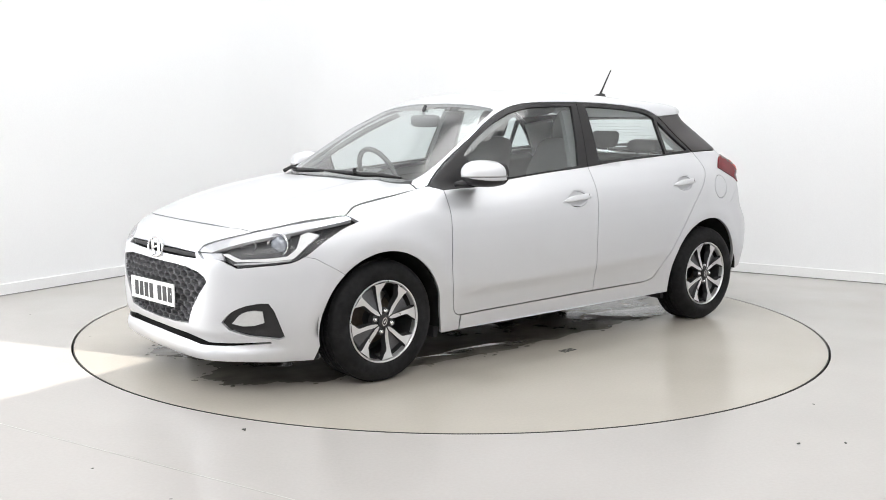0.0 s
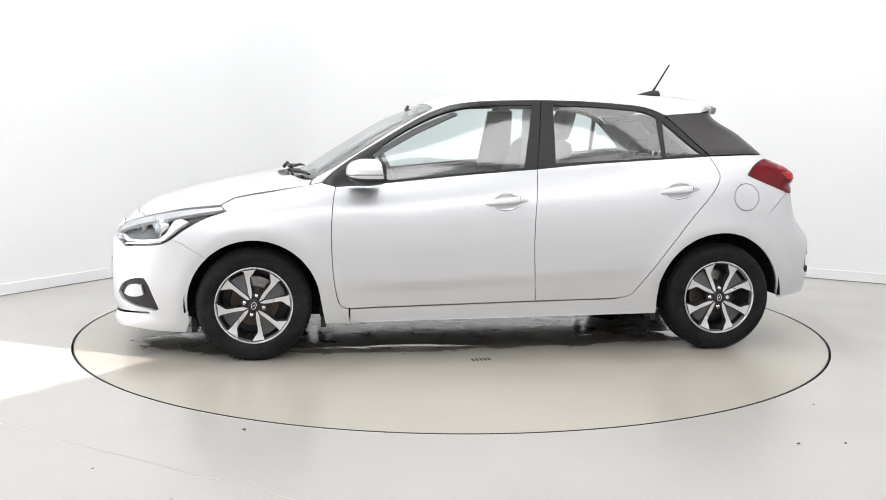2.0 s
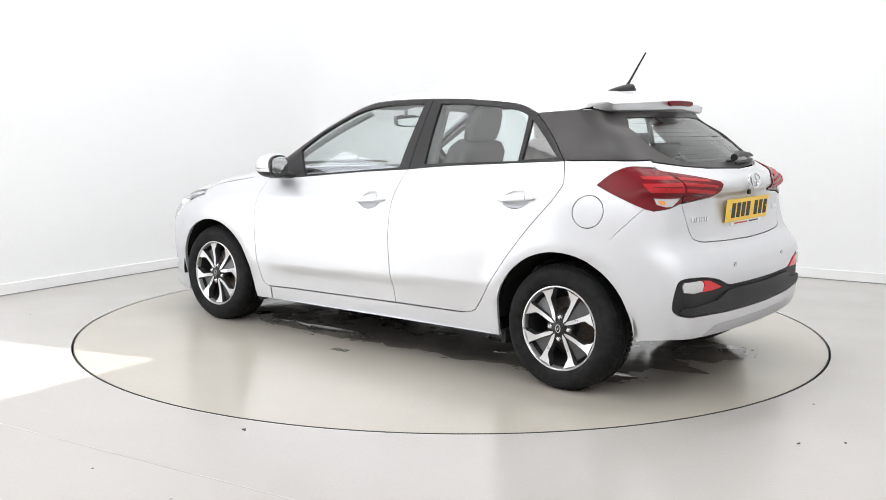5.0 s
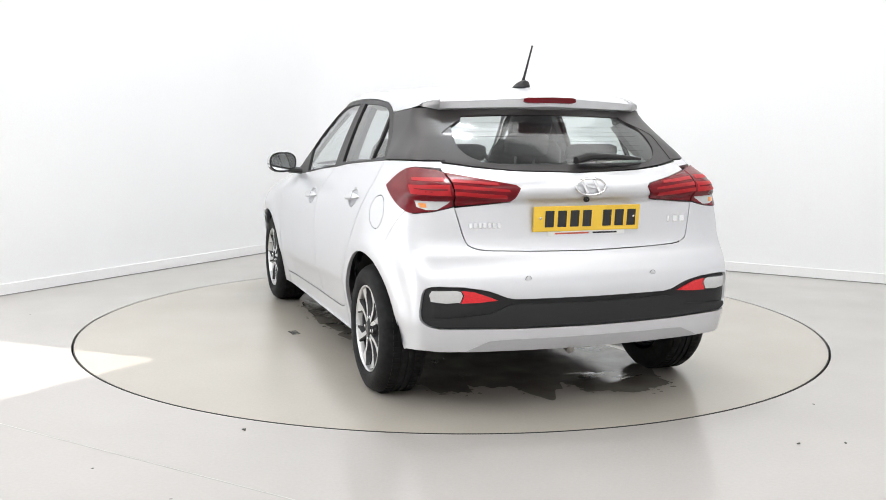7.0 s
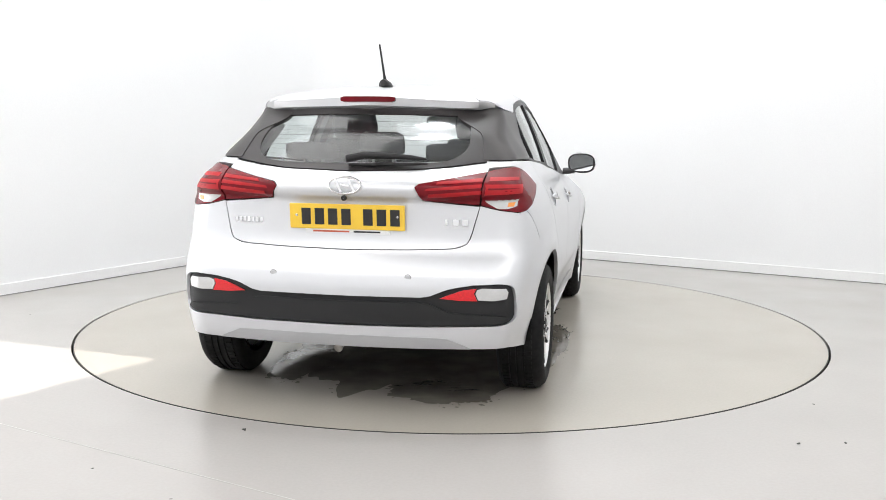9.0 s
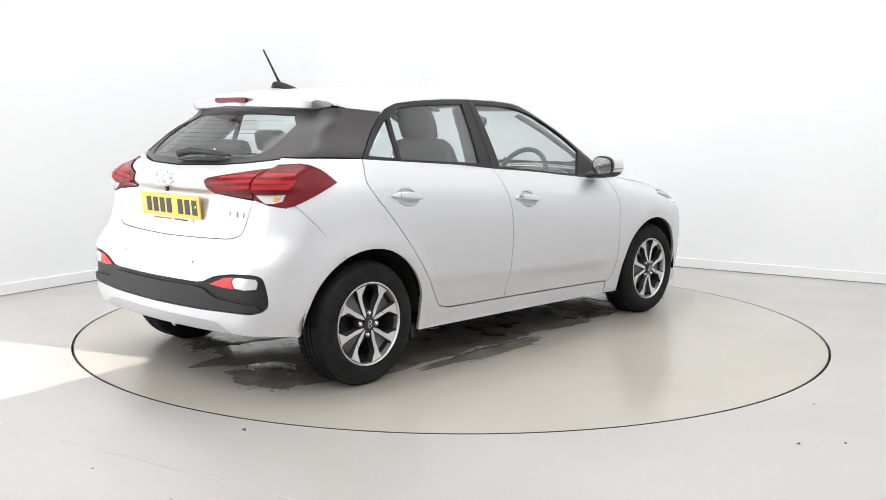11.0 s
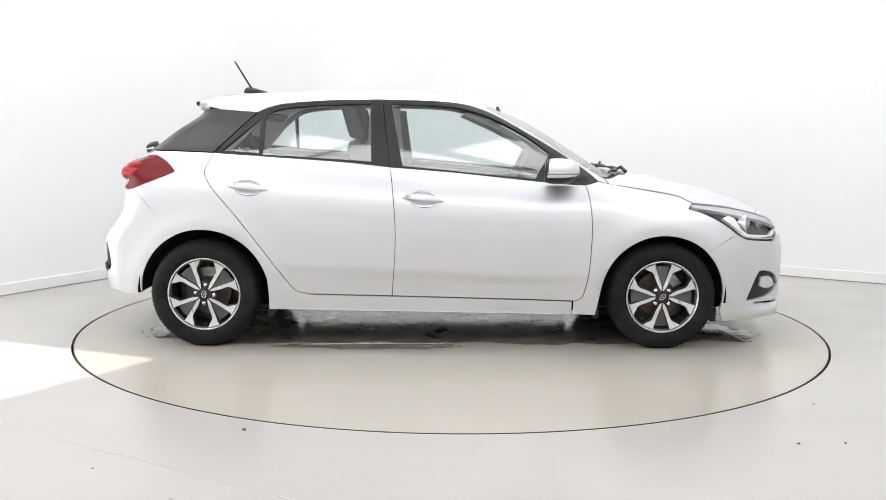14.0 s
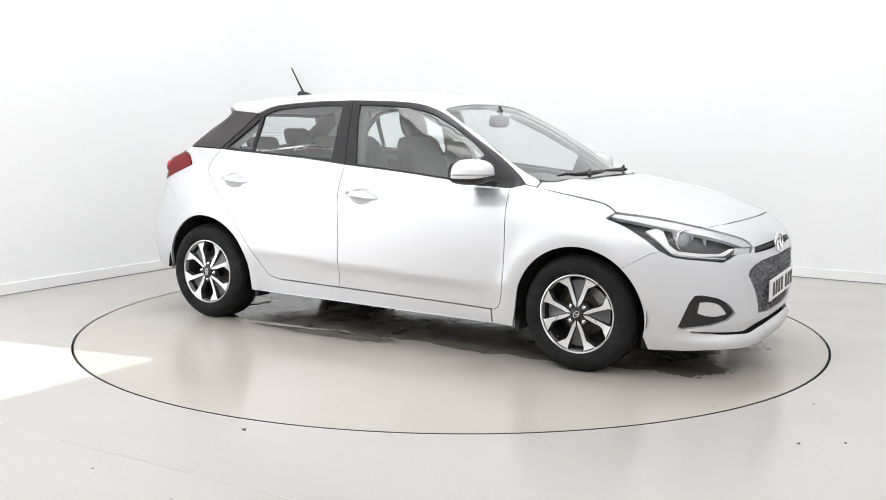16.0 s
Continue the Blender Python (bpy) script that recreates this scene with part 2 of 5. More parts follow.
def build_room():
    from mathutils.geometry import delaunay_2d_cdt
    # floor sheet with a round opening for the turntable
    N = 240
    ring = [Vector((math.cos(2 * math.pi * i / N) * (R_DISC + .008), math.sin(2 * math.pi * i / N) * (R_DISC + .008))) for i in range(N)]
    ring2 = [p * 1.25 for p in ring]
    outer = [room_point(*q).to_2d() for q in ((-.2, -.2), (U_LEN + .2, -.2), (U_LEN + .2, V_LEN + .2), (-.2, V_LEN + .2))]
    bm = bmesh.new()
    lo = [bm.verts.new((*p, -.10)) for p in ring]
    a = [bm.verts.new((*p, 0)) for p in ring]
    b = [bm.verts.new((*p, 0)) for p in ring2]
    for i in range(N):
        j = (i + 1) % N
        bm.faces.new((lo[i], lo[j], a[j], a[i]))
        bm.faces.new((a[i], a[j], b[j], b[i]))
    pts = ring2 + outer
    res = delaunay_2d_cdt(pts, [(i, (i + 1) % N) for i in range(N)] + [(N + i, N + (i + 1) % 4) for i in range(4)], [], 0, 1e-6)
    o = [bm.verts.new((*p, 0)) for p in outer]
    allv = b + o
    for f in res[2]:
        if any(i >= N for i in f):
            bm.faces.new([allv[res[3][i][0]] for i in f])
    ob = part("floor", bm, FLOOR, smooth=False)
    tagged(ob, "pale grey sealed concrete floor with a soft sheen", "floor", kind="structure")
    bm = bmesh.new()
    bmesh.ops.create_circle(bm, cap_ends=True, radius=R_DISC + .2, segments=96, matrix=Matrix.Translation((0, 0, -.11)))
    tagged(part("floor_pit", bm, SEAM), "dark pit below the turntable", "floor", kind="structure")
    # straight saw-cut joint across the floor
    a, b = Vector(JOINT[0]), Vector(JOINT[1])
    d = (b - a).normalized()
    side = Vector((-d.y, d.x, 0))
    bm = box(0, (b - a).length + 1.6, -.0022, .0022, 0, .0006)
    j = part("floor_joint", bm, material("faint_joint", (.40, .385, .36), .7, grain=.1), smooth=False)
    j.matrix_world = Matrix.Translation(a - d * .3) @ pose(0, 0, 0, 0, 0, math.degrees(math.atan2(d.y, d.x)))
    tagged(j, "fine saw-cut joint in the concrete floor", "floor joint", kind="structure")

    t = .2
    far = part("wall_far", in_room(box(-t, U_LEN + t, 0, t, -.05, HEIGHT)), WALL, smooth=False)
    tagged(far, "plain white painted studio wall", "wall", kind="structure")
    # doorway wall: pieces round the opening
    bm = bmesh.new()
    for y0, y1, z0, z1 in ((-DOOR_V0, 0, -.05, HEIGHT), (-DOOR_V1, -DOOR_V0, DOOR_H, HEIGHT), (-V_LEN - t, -DOOR_V1, -.05, HEIGHT)):
        bmesh.ops.create_cube(bm, size=1, matrix=ROOM @ Matrix.Translation((-t / 2, (y0 + y1) / 2, (z0 + z1) / 2)) @ Matrix.Diagonal((t, y1 - y0, z1 - z0, 1)))
    tagged(part("wall_doorway", bm, WALL, smooth=False), "white painted wall with a wide open doorway", "wall", kind="structure")
    tagged(part("wall_right", in_room(box(U_LEN, U_LEN + t, -V_LEN - t, 0, -.05, HEIGHT)), WALL, smooth=False), "plain white painted wall", "wall", kind="structure")
    tagged(part("wall_back", in_room(box(0, U_LEN, -V_LEN - t, -V_LEN, -.05, HEIGHT)), WALL, smooth=False), "plain white painted wall", "wall", kind="structure")
    tagged(part("ceiling", in_room(box(-t, U_LEN + t, -V_LEN - t, t, HEIGHT, HEIGHT + .15)), CEIL, smooth=False), "plain white painted ceiling", "ceiling", kind="structure")
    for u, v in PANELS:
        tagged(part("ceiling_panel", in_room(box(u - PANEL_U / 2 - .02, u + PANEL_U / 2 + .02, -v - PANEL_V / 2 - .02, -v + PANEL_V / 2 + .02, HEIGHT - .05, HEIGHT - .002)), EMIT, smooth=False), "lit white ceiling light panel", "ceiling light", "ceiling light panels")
    tagged(part("turntable_lamp", moved(box(-SPOT_SIZE / 2 - .02, SPOT_SIZE / 2 + .02, -SPOT_SIZE / 2 - .02, SPOT_SIZE / 2 + .02, HEIGHT - .05, HEIGHT - .002), pose(0, 0, 0, 0, 0, TURN)), EMIT, smooth=False), "square lit lamp above the turntable", "ceiling light")
    # rounded inner corner between the two walls
    bm = bmesh.new()
    rr, nn = .9, 20
    col = [[bm.verts.new(ROOM @ Vector((rr - rr * math.cos(radians(90 * i / nn)), -rr + rr * math.sin(radians(90 * i / nn)), z))) for i in range(nn + 1)] for z in (0, HEIGHT)]
    foot = [bm.verts.new(ROOM @ Vector((-.01, .01, z))) for z in (0, HEIGHT)]
    for i in range(nn):
        bm.faces.new((col[0][i], col[0][i + 1], col[1][i + 1], col[1][i]))
    bm.faces.new(col[0] + [foot[0]]), bm.faces.new(col[1] + [foot[1]])
    tagged(part("wall_cove", bm, WALL), "rounded white inner corner of the studio", "wall", kind="structure")
    # skirtings
    for nm, (x0, x1, y0, y1) in {"baseboard_far": (.0, U_LEN, -.016, 0), "baseboard_doorway": (0, .016, -DOOR_V0, -.016)}.items():
        tagged(part(nm, in_room(box(x0, x1, y0, y1, 0, .085, .004)), SKIRT, smooth=False), "low white skirting board with a rounded top", "skirting", kind="structure")
    # thin dark strip, the painted shadow gap where the skirting meets the floor
    for nm, (x0, x1, y0, y1) in {"shadow_gap_far": (.0, U_LEN, -.021, -.0165), "shadow_gap_doorway": (.0165, .021, -DOOR_V0, -.021)}.items():
        tagged(part(nm, in_room(box(x0, x1, y0, y1, 0, .006)), SKIRTSHADE, smooth=False), "thin grey strip drawn as the shadow gap below the skirting", "skirting", kind="structure")
    # yard outside the doorway
    tagged(part("ground", in_room(box(-60, -t, -50, 40, -.12, -.02)), YARD, smooth=False), "grey paving outside the doorway", "ground", kind="structure")


build_room()


def build_turntable():
    e = thing("turntable", "round motorised turntable set flush in the floor", "turntable")
    bm = lathe([(.001, 0), (1.2, 0), (R_DISC - .0075, 0), (R_DISC - .0075, -.06)], 240, "z")
    part("deck", bm, DISC, e, angle=20)
    rim = lathe([(R_DISC - .0073, -.0006), (R_DISC - .003, -.0006), (R_DISC - .0025, -.06), (R_DISC - .0073, -.06)], 240, "z")
    part("edge_strip", rim, SEAM, e, "dark edge strip")
    for k in range(5):
        p = Vector(SLOTS[0]).lerp(Vector(SLOTS[1]), k / 4)
        part("drain_slot", moved(box(-.007, .007, -.026, .026, .0002, .0010), Matrix.Translation((p.x, p.y, 0)) @ pose(0, 0, 0, 0, 0, SLOT_TURN)), SEAM, e, "small dark drain slot", smooth=False)
    return e


turntable = build_turntable()


def build_grit():
    rnd = random.Random(9)
    for x, y, r in GRIT:
        bm = bmesh.new()
        bmesh.ops.create_icosphere(bm, subdivisions=1, radius=r)
        for v in bm.verts:
            v.co *= rnd.uniform(.6, 1.2)
            v.co.z = max(v.co.z * .5, -.0005)
            v.co.x *= 1.7
        g = part("grit", moved(bm, Matrix.Translation((x, y, .0006)) @ pose(0, 0, 0, 0, 0, rnd.uniform(0, 180))), SEAM)
        tagged(g, "small dark chip of grit on the floor", "grit", "grit on the floor")


build_grit()
# ---- the car's outer surface, as one smooth field (car space: x ahead, y to its left, z up, origin between the axles) ----
def spl(x, knots):
    """Smooth (monotone-safe Catmull) interpolation through (x, value) knots."""
    k = np.array(sorted(knots), float)
    xs, ys = k[:, 0], k[:, 1]
    d = np.diff(ys) / np.diff(xs)
    m = np.empty(len(xs))
    m[0], m[-1] = d[0], d[-1]
    m[1:-1] = np.where(d[:-1] * d[1:] > 0, 2 * d[:-1] * d[1:] / (d[:-1] + d[1:] + 1e-12), 0)
    x = np.clip(np.asarray(x, float), xs[0], xs[-1])
    i = np.clip(np.searchsorted(xs, x) - 1, 0, len(xs) - 2)
    h = xs[i + 1] - xs[i]
    t = (x - xs[i]) / h
    return ((2 * t**3 - 3 * t**2 + 1) * ys[i] + (t**3 - 2 * t**2 + t) * h * m[i]
            + (-2 * t**3 + 3 * t**2) * ys[i + 1] + (t**3 - t**2) * h * m[i + 1])


def smax(a, b, k):
    h = np.maximum(k - np.abs(a - b), 0) / k
    return np.maximum(a, b) + h * h * k / 4


PLAN = [(-2.1, .745), (-1.9, .768), (-1.7, .799), (-1.45, .838), (-1.25, .858), (-.6, .856), (0, .850), (.8, .848), (1.3, .857), (1.5, .842), (1.65, .815), (1.8, .773), (2.0, .705), (2.2, .62)]
SECTION = [(.05, -.13), (.16, -.066), (.22, -.050), (.29, -.038), (.36, -.025), (.43, -.011), (.5, -.006), (.65, 0), (.75, -.003), (.82, -.012), (.88, -.030), (.94, -.064), (.99, -.101), (1.02, -.126)]
BELT = [(-1.9, 1.105), (-1.22, 1.084), (-.8, 1.056), (-.26, 1.012), (.11, .985), (.57, .942), (.93, .935), (1.2, .90), (1.5, .86), (2.1, .80)]
BONNET = [(.6, .985), (.9, .98), (1.1, .972), (1.3, .945), (1.6, .890), (1.8, .838), (1.97, .778), (2.06, .70), (2.12, .60), (2.2, .4)]
ROOF = [(-1.55, 1.365), (-1.46, 1.385), (-1.21, 1.428), (-.93, 1.446), (-.587, 1.460), (-.24, 1.462), (-.07, 1.456), (.1, 1.440), (.24, 1.412), (.45, 1.35)]
NOSE = [(.1, 2.04), (.17, 2.088), (.205, 2.090), (.236, 2.068), (.28, 2.086), (.42, 2.095), (.56, 2.09), (.64, 2.078), (.7, 2.045), (.78, 1.975), (.85, 1.9), (1.0, 1.7)]
TAIL = [(.1, -1.84), (.2, -1.875), (.28, -1.915), (.36, -1.938), (.45, -1.945), (.54, -1.945), (.61, -1.93), (.67, -1.895), (.71, -1.865), (.76, -1.845), (.85, -1.832), (.92, -1.826),
        (.935, -1.832), (.955, -1.862), (.98, -1.866), (1.02, -1.835), (1.05, -1.79), (1.1, -1.735), (1.2, -1.61), (1.33, -1.425), (1.345, -1.455), (1.42, -1.47)]
TAILBOW = [(.1, .13), (.6, .13), (.75, .15), (.9, .17), (1.0, .24), (1.08, .38), (1.2, .40), (1.4, .40)]


def half_width(x, z):
    b = spl(x, BELT)
    zs = z - (b - 1.02) * np.clip((z - .5) / (b - .5), 0, 1)
    low = spl(x, PLAN) + spl(zs, SECTION)
    # swollen wings round the wheels
    for hx in (-1.285, 1.285):
        r = np.hypot(x - hx, (z - .30) * 1.0)
        low = low + .010 * np.exp(-((r - .40) / .06) ** 2) * (z < .8)
    up = np.maximum(z - b, 0)
    fade = 1 - np.exp(-(up / .10) ** 2)
    taper = -.078 * np.maximum(-.5 - x, 0) ** 2 - .035 * np.maximum(x - .3, 0) ** 2
    # pressed crease along the lower doors
    zc = .418 - .048 * x
    t = np.clip((zc - z) / .065 + .4, 0, 1)
    ends = np.clip((.80 - x) / .18, 0, 1) * np.clip((x + 1.0) / .15, 0, 1)
    low = low - .0095 * t * t * (3 - 2 * t) * ends
    return low - .30 * up - .28 * up**2 + taper * fade


def top_height(x, y):
    a = np.abs(y)
    bon = spl(x, BONNET) - spl(x, [(.8, .055), (1.2, .055), (1.6, .075), (1.9, .11), (2.1, .12)]) * (a / .72) ** 2.5 + .010 * np.exp(-((a - .46 - .02 * (x - 1.5)) / .05) ** 2) * np.clip((1.9 - x) / .3, 0, 1)
    roof = spl(x, ROOF) - .13 * a**2
    screen = 1.383 - .602 * (x - .38) - .20 * a**2 - .01 * ((x - .7) / .35) ** 2
    cab = -smax(-roof, -screen, .10)
    return smax(bon, cab, .03)


def field(P):
    x, y, z = P[..., 0], P[..., 1], P[..., 2]
    a = np.abs(y)
    side = a - half_width(x, z)
    top = z - top_height(x, y)
    front = x - (spl(z, NOSE) - .13 * a**2 - 1.8 * np.maximum(a - .42, 0) ** 2)
    rear = spl(z, TAIL) + spl(z, TAILBOW) * a**2 - x
    kt = .05 + .05 * np.clip((x - .85) / .3, 0, 1)
    f = smax(side, top, kt)
    f = smax(f, front, .09)
    t = np.clip((z - .93) / .16, 0, 1)
    return smax(f, rear, .11 - .05 * t * t * (3 - 2 * t))


def normal_at(P):
    e = 2e-3
    g = np.stack([field(P + np.eye(3)[i] * e) - field(P - np.eye(3)[i] * e) for i in range(3)], -1)
    return g / np.maximum(np.linalg.norm(g, axis=-1, keepdims=True), 1e-9)


def march(A, B):
    """Where the way from A (outside) to B (inside) first meets the body."""
    n = 36
    lo, hi = np.zeros(len(A)), np.ones(len(A))
    found = np.zeros(len(A), bool)
    for i in range(1, n + 1):
        t = np.full(len(A), i / n)
        v = field(A + (B - A) * t[:, None])
        new_hit = (v <= 0) & ~found
        hi = np.where(new_hit, i / n, hi)
        lo = np.where(new_hit, (i - 1) / n, lo)
        found |= new_hit
    for _ in range(18):
        mid = (lo + hi) / 2
        v = field(A + (B - A) * mid[:, None])
        lo, hi = np.where(v > 0, mid, lo), np.where(v > 0, hi, mid)
    return A + (B - A) * hi[:, None]


def chart(kind, uv):
    """Points of the body by a pair of numbers: 'L'/'R' (x, z) from the side, 'T' (x, y) from above, 'F'/'B' (y, z) from ahead and behind,
    'NF'/'NB' (angle, z) round an upright axis by the nose or the tail, 'C' (x, angle) round the cabin's long axis."""
    u, v = np.asarray(uv, float).T
    o = np.zeros_like(u)
    if kind in "LR":
        s = 1 if kind == "L" else -1
        return march(np.stack([u, o + s * 1.1, v], 1), np.stack([u, o + s * .2, v], 1))
    if kind == "T":
        return march(np.stack([u, v, o + 1.8], 1), np.stack([u, v, o + .3], 1))
    if kind == "F":
        return march(np.stack([o + 2.4, u, v], 1), np.stack([o + .9, u, v], 1))
    if kind == "B":
        return march(np.stack([o - 2.3, u, v], 1), np.stack([o - 1.0, u, v], 1))
    if kind == "NF":
        return march(np.stack([1.25 + 1.3 * np.cos(u), 1.3 * np.sin(u), v], 1), np.stack([1.25 + .2 * np.cos(u), .2 * np.sin(u), v], 1))
    if kind == "NB":
        return march(np.stack([-1.15 - 1.3 * np.cos(u), 1.3 * np.sin(u), v], 1), np.stack([-1.15 - .2 * np.cos(u), .2 * np.sin(u), v], 1))
    return march(np.stack([u, 1.2 * np.sin(v), .9 + 1.2 * np.cos(v)], 1), np.stack([u, .1 * np.sin(v), .9 + .1 * np.cos(v)], 1))


def uv_of(kind, P):
    P = np.asarray(P, float)
    x, y, z = P.T
    return {"L": (x, z), "R": (x, z), "T": (x, y), "F": (y, z), "B": (y, z), "NF": (np.arctan2(y, x - 1.25), z), "NB": (np.arctan2(y, -1.15 - x), z), "C": (x, np.arctan2(y, z - .9))}[kind]


# ---- body panels cut out of the field ----
SCALE = {"L": (1, 1), "R": (1, 1), "T": (1, 1), "F": (1, 1), "B": (1, 1), "NF": (.78, 1), "NB": (.75, 1), "C": (1, .58)}


def curve(*pts, n=6):
    """Catmull-Rom through the points; ends included."""
    p = [np.array(q, float) for q in pts]
    p = [2 * p[0] - p[1], *p, 2 * p[-1] - p[-2]]
    out = []
    for i in range(1, len(p) - 2):
        for k in range(n):
            t = k / n
            out.append(.5 * (2 * p[i] + (p[i + 1] - p[i - 1]) * t + (2 * p[i - 1] - 5 * p[i] + 4 * p[i + 1] - p[i + 2]) * t**2 + (3 * p[i] - p[i - 1] - 3 * p[i + 1] + p[i + 2]) * t**3))
    return [tuple(q) for q in out] + [tuple(p[-2])]


def resample(loop, step):
    out = []
    P = np.array(loop, float)
    for a, b in zip(P, np.roll(P, -1, 0)):
        d = np.linalg.norm(b - a)
        if d < 1e-6:
            continue
        k = max(1, int(math.ceil(d / step)))
        out += [a + (b - a) * i / k for i in range(k)]
    return np.array(out)


def area2(P):
    Q = np.roll(P, -1, 0)
    return (P[:, 0] * Q[:, 1] - Q[:, 0] * P[:, 1]).sum() / 2


def inset(P, d):
    """Moves a closed outline inwards by d."""
    if area2(P) < 0:
        P = P[::-1]
    e = np.roll(P, -1, 0) - P
    e = e / np.maximum(np.linalg.norm(e, axis=1, keepdims=True), 1e-9)
    nrm = np.stack([-e[:, 1], e[:, 0]], 1)
    m = nrm + np.roll(nrm, 1, 0)
    m = m / np.maximum((m**2).sum(1, keepdims=True), .5) * 2 / 1
    return P + m * d


def inside(P, loop):
    x, y = P[:, 0][:, None], P[:, 1][:, None]
    a, b = loop, np.roll(loop, -1, 0)
    c = ((a[:, 1] > y) != (b[:, 1] > y)) & (x < (b[:, 0] - a[:, 0]) * (y - a[:, 1]) / (b[:, 1] - a[:, 1] + 1e-15) + a[:, 0])
    return c.sum(1) % 2 == 1


def near(P, loop):
    a, b = loop, np.roll(loop, -1, 0)
    d = b - a
    t = np.clip(((P[:, None] - a) * d).sum(2) / np.maximum((d * d).sum(1), 1e-12), 0, 1)
    return np.sqrt((((a + t[..., None] * d) - P[:, None]) ** 2).sum(2)).min(1)


def panel(name, kind, outline, mat, parent, holes=(), step=.035, thick=.018, gap=.0020, lift=0.0, label="", hole_gap=None):
    """A piece of the body's skin inside an outline of a chart, with its edges folded inwards."""
    from mathutils.geometry import delaunay_2d_cdt
    sc = np.array(SCALE[kind])
    loops = [inset(resample(np.array(outline) * sc, step * .6), gap)]
    for h in holes:
        loops.append(inset(resample(np.array(h) * sc, step * .5), -(gap if hole_gap is None else hole_gap)))
    allp = np.concatenate(loops)
    lo, hi = loops[0].min(0), loops[0].max(0)
    gx, gy = np.meshgrid(np.arange(lo[0] + step / 2, hi[0], step), np.arange(lo[1] + step / 2, hi[1], step))
    G = np.stack([gx.ravel(), gy.ravel()], 1)
    if len(G):
        ok = inside(G, loops[0])
        for h in loops[1:]:
            ok &= ~inside(G, h)
        G = G[ok]
    if len(G):
        G = G[near(G, allp if len(loops) == 1 else loops[0]) > step * .4]
        for h in loops[1:]:
            if len(G):
                G = G[near(G, h) > step * .4]
    edges, k = [], 0
    for lp in loops:
        edges += [(k + i, k + (i + 1) % len(lp)) for i in range(len(lp))]
        k += len(lp)
    pts = np.concatenate([allp, G]) if len(G) else allp
    res = delaunay_2d_cdt([Vector(p) for p in pts], edges, [], 0, 1e-7)
    V2 = np.array([tuple(v) for v in res[0]])
    tris = np.array([f for f in res[2] if len(f) == 3])
    cen = V2[tris].mean(1)
    ok = inside(cen, loops[0])
    for h in loops[1:]:
        ok &= ~inside(cen, h)
    tris = tris[ok]
    P = chart(kind, V2 / sc)
    N = normal_at(P)
    P = P + N * lift
    # one winding, facing outwards
    fn = np.cross(P[tris[:, 1]] - P[tris[:, 0]], P[tris[:, 2]] - P[tris[:, 0]])
    if ((fn * N[tris[:, 0]]).sum(1)).sum() < 0:
        tris = tris[:, ::-1]
    used, inv = np.unique(tris, return_inverse=True)
    tris = inv.reshape(-1, 3)
    P, N = P[used], N[used]
    cnt = {}
    for t in tris:
        for i in range(3):
            cnt[(t[i], t[(i + 1) % 3])] = 1
    border = [(a, b) for a, b in cnt if (b, a) not in cnt]
    verts, norms, faces = P.tolist(), N.tolist(), [tuple(int(i) for i in t) for t in tris]
    dup = {}
    for a, b in border:
        for i in (a, b):
            if i not in dup:
                dup[i] = len(verts)
                verts += [P[i].tolist(), (P[i] - N[i] * thick).tolist()]
        d = P[b] - P[a]
        fnm = np.cross(d, -N[a])
        fnm = fnm / max(np.linalg.norm(fnm), 1e-9)
        faces.append((int(b), int(a), dup[a] + 1, dup[b] + 1))
    # plain folded edge shares the skin's rim; sharp rim keeps the skin's own shading
    me = bpy.data.meshes.new(name)
    verts = np.array(verts)
    me.from_pydata(verts.tolist(), [], faces)
    me.validate()
    nv = np.zeros((len(me.vertices), 3))
    nv[:len(N)] = N
    for p in me.polygons:
        p.use_smooth = True
    nl = [None] * len(me.loops)
    for p in me.polygons:
        flat = p.normal if len(p.vertices) == 4 else None
        for li in p.loop_indices:
            vi = me.loops[li].vertex_index
            nl[li] = tuple(flat) if flat is not None else tuple(nv[vi])
    me.normals_split_custom_set(nl)
    me.materials.append(mat)
    ob = new(name, me)
    ob.parent = parent
    return tagged(ob, label)


def conv(src, pts, dst):
    """The same points of the body in another chart."""
    a, b = uv_of(dst, chart(src, pts))
    return list(zip(a.tolist(), b.tolist()))


def put(dst, pts3):
    a, b = uv_of(dst, np.array(pts3))
    return list(zip(a.tolist(), b.tolist()))


def between(*pts, n=6):
    """Straight runs through the points, in short steps, without the first."""
    out = []
    for a, b in zip(pts, pts[1:]):
        out += [(a[0] + (b[0] - a[0]) * k / n, a[1] + (b[1] - a[1]) * k / n) for k in range(1, n + 1)]
    return out


def both(half):
    """A half outline from the middle to the middle, closed by its mirror image (first number flips sign)."""
    return list(half) + [(-u, v) for u, v in reversed(half) if abs(u) > 1e-6]


def both_v(half):
    return list(half) + [(u, -v) for u, v in reversed(half) if abs(v) > 1e-6]


def arc(cx, cz, r, a0, a1, n=22):
    return [(cx + r * math.cos(radians(a0 + (a1 - a0) * i / n)), cz + r * math.sin(radians(a0 + (a1 - a0) * i / n))) for i in range(n + 1)]


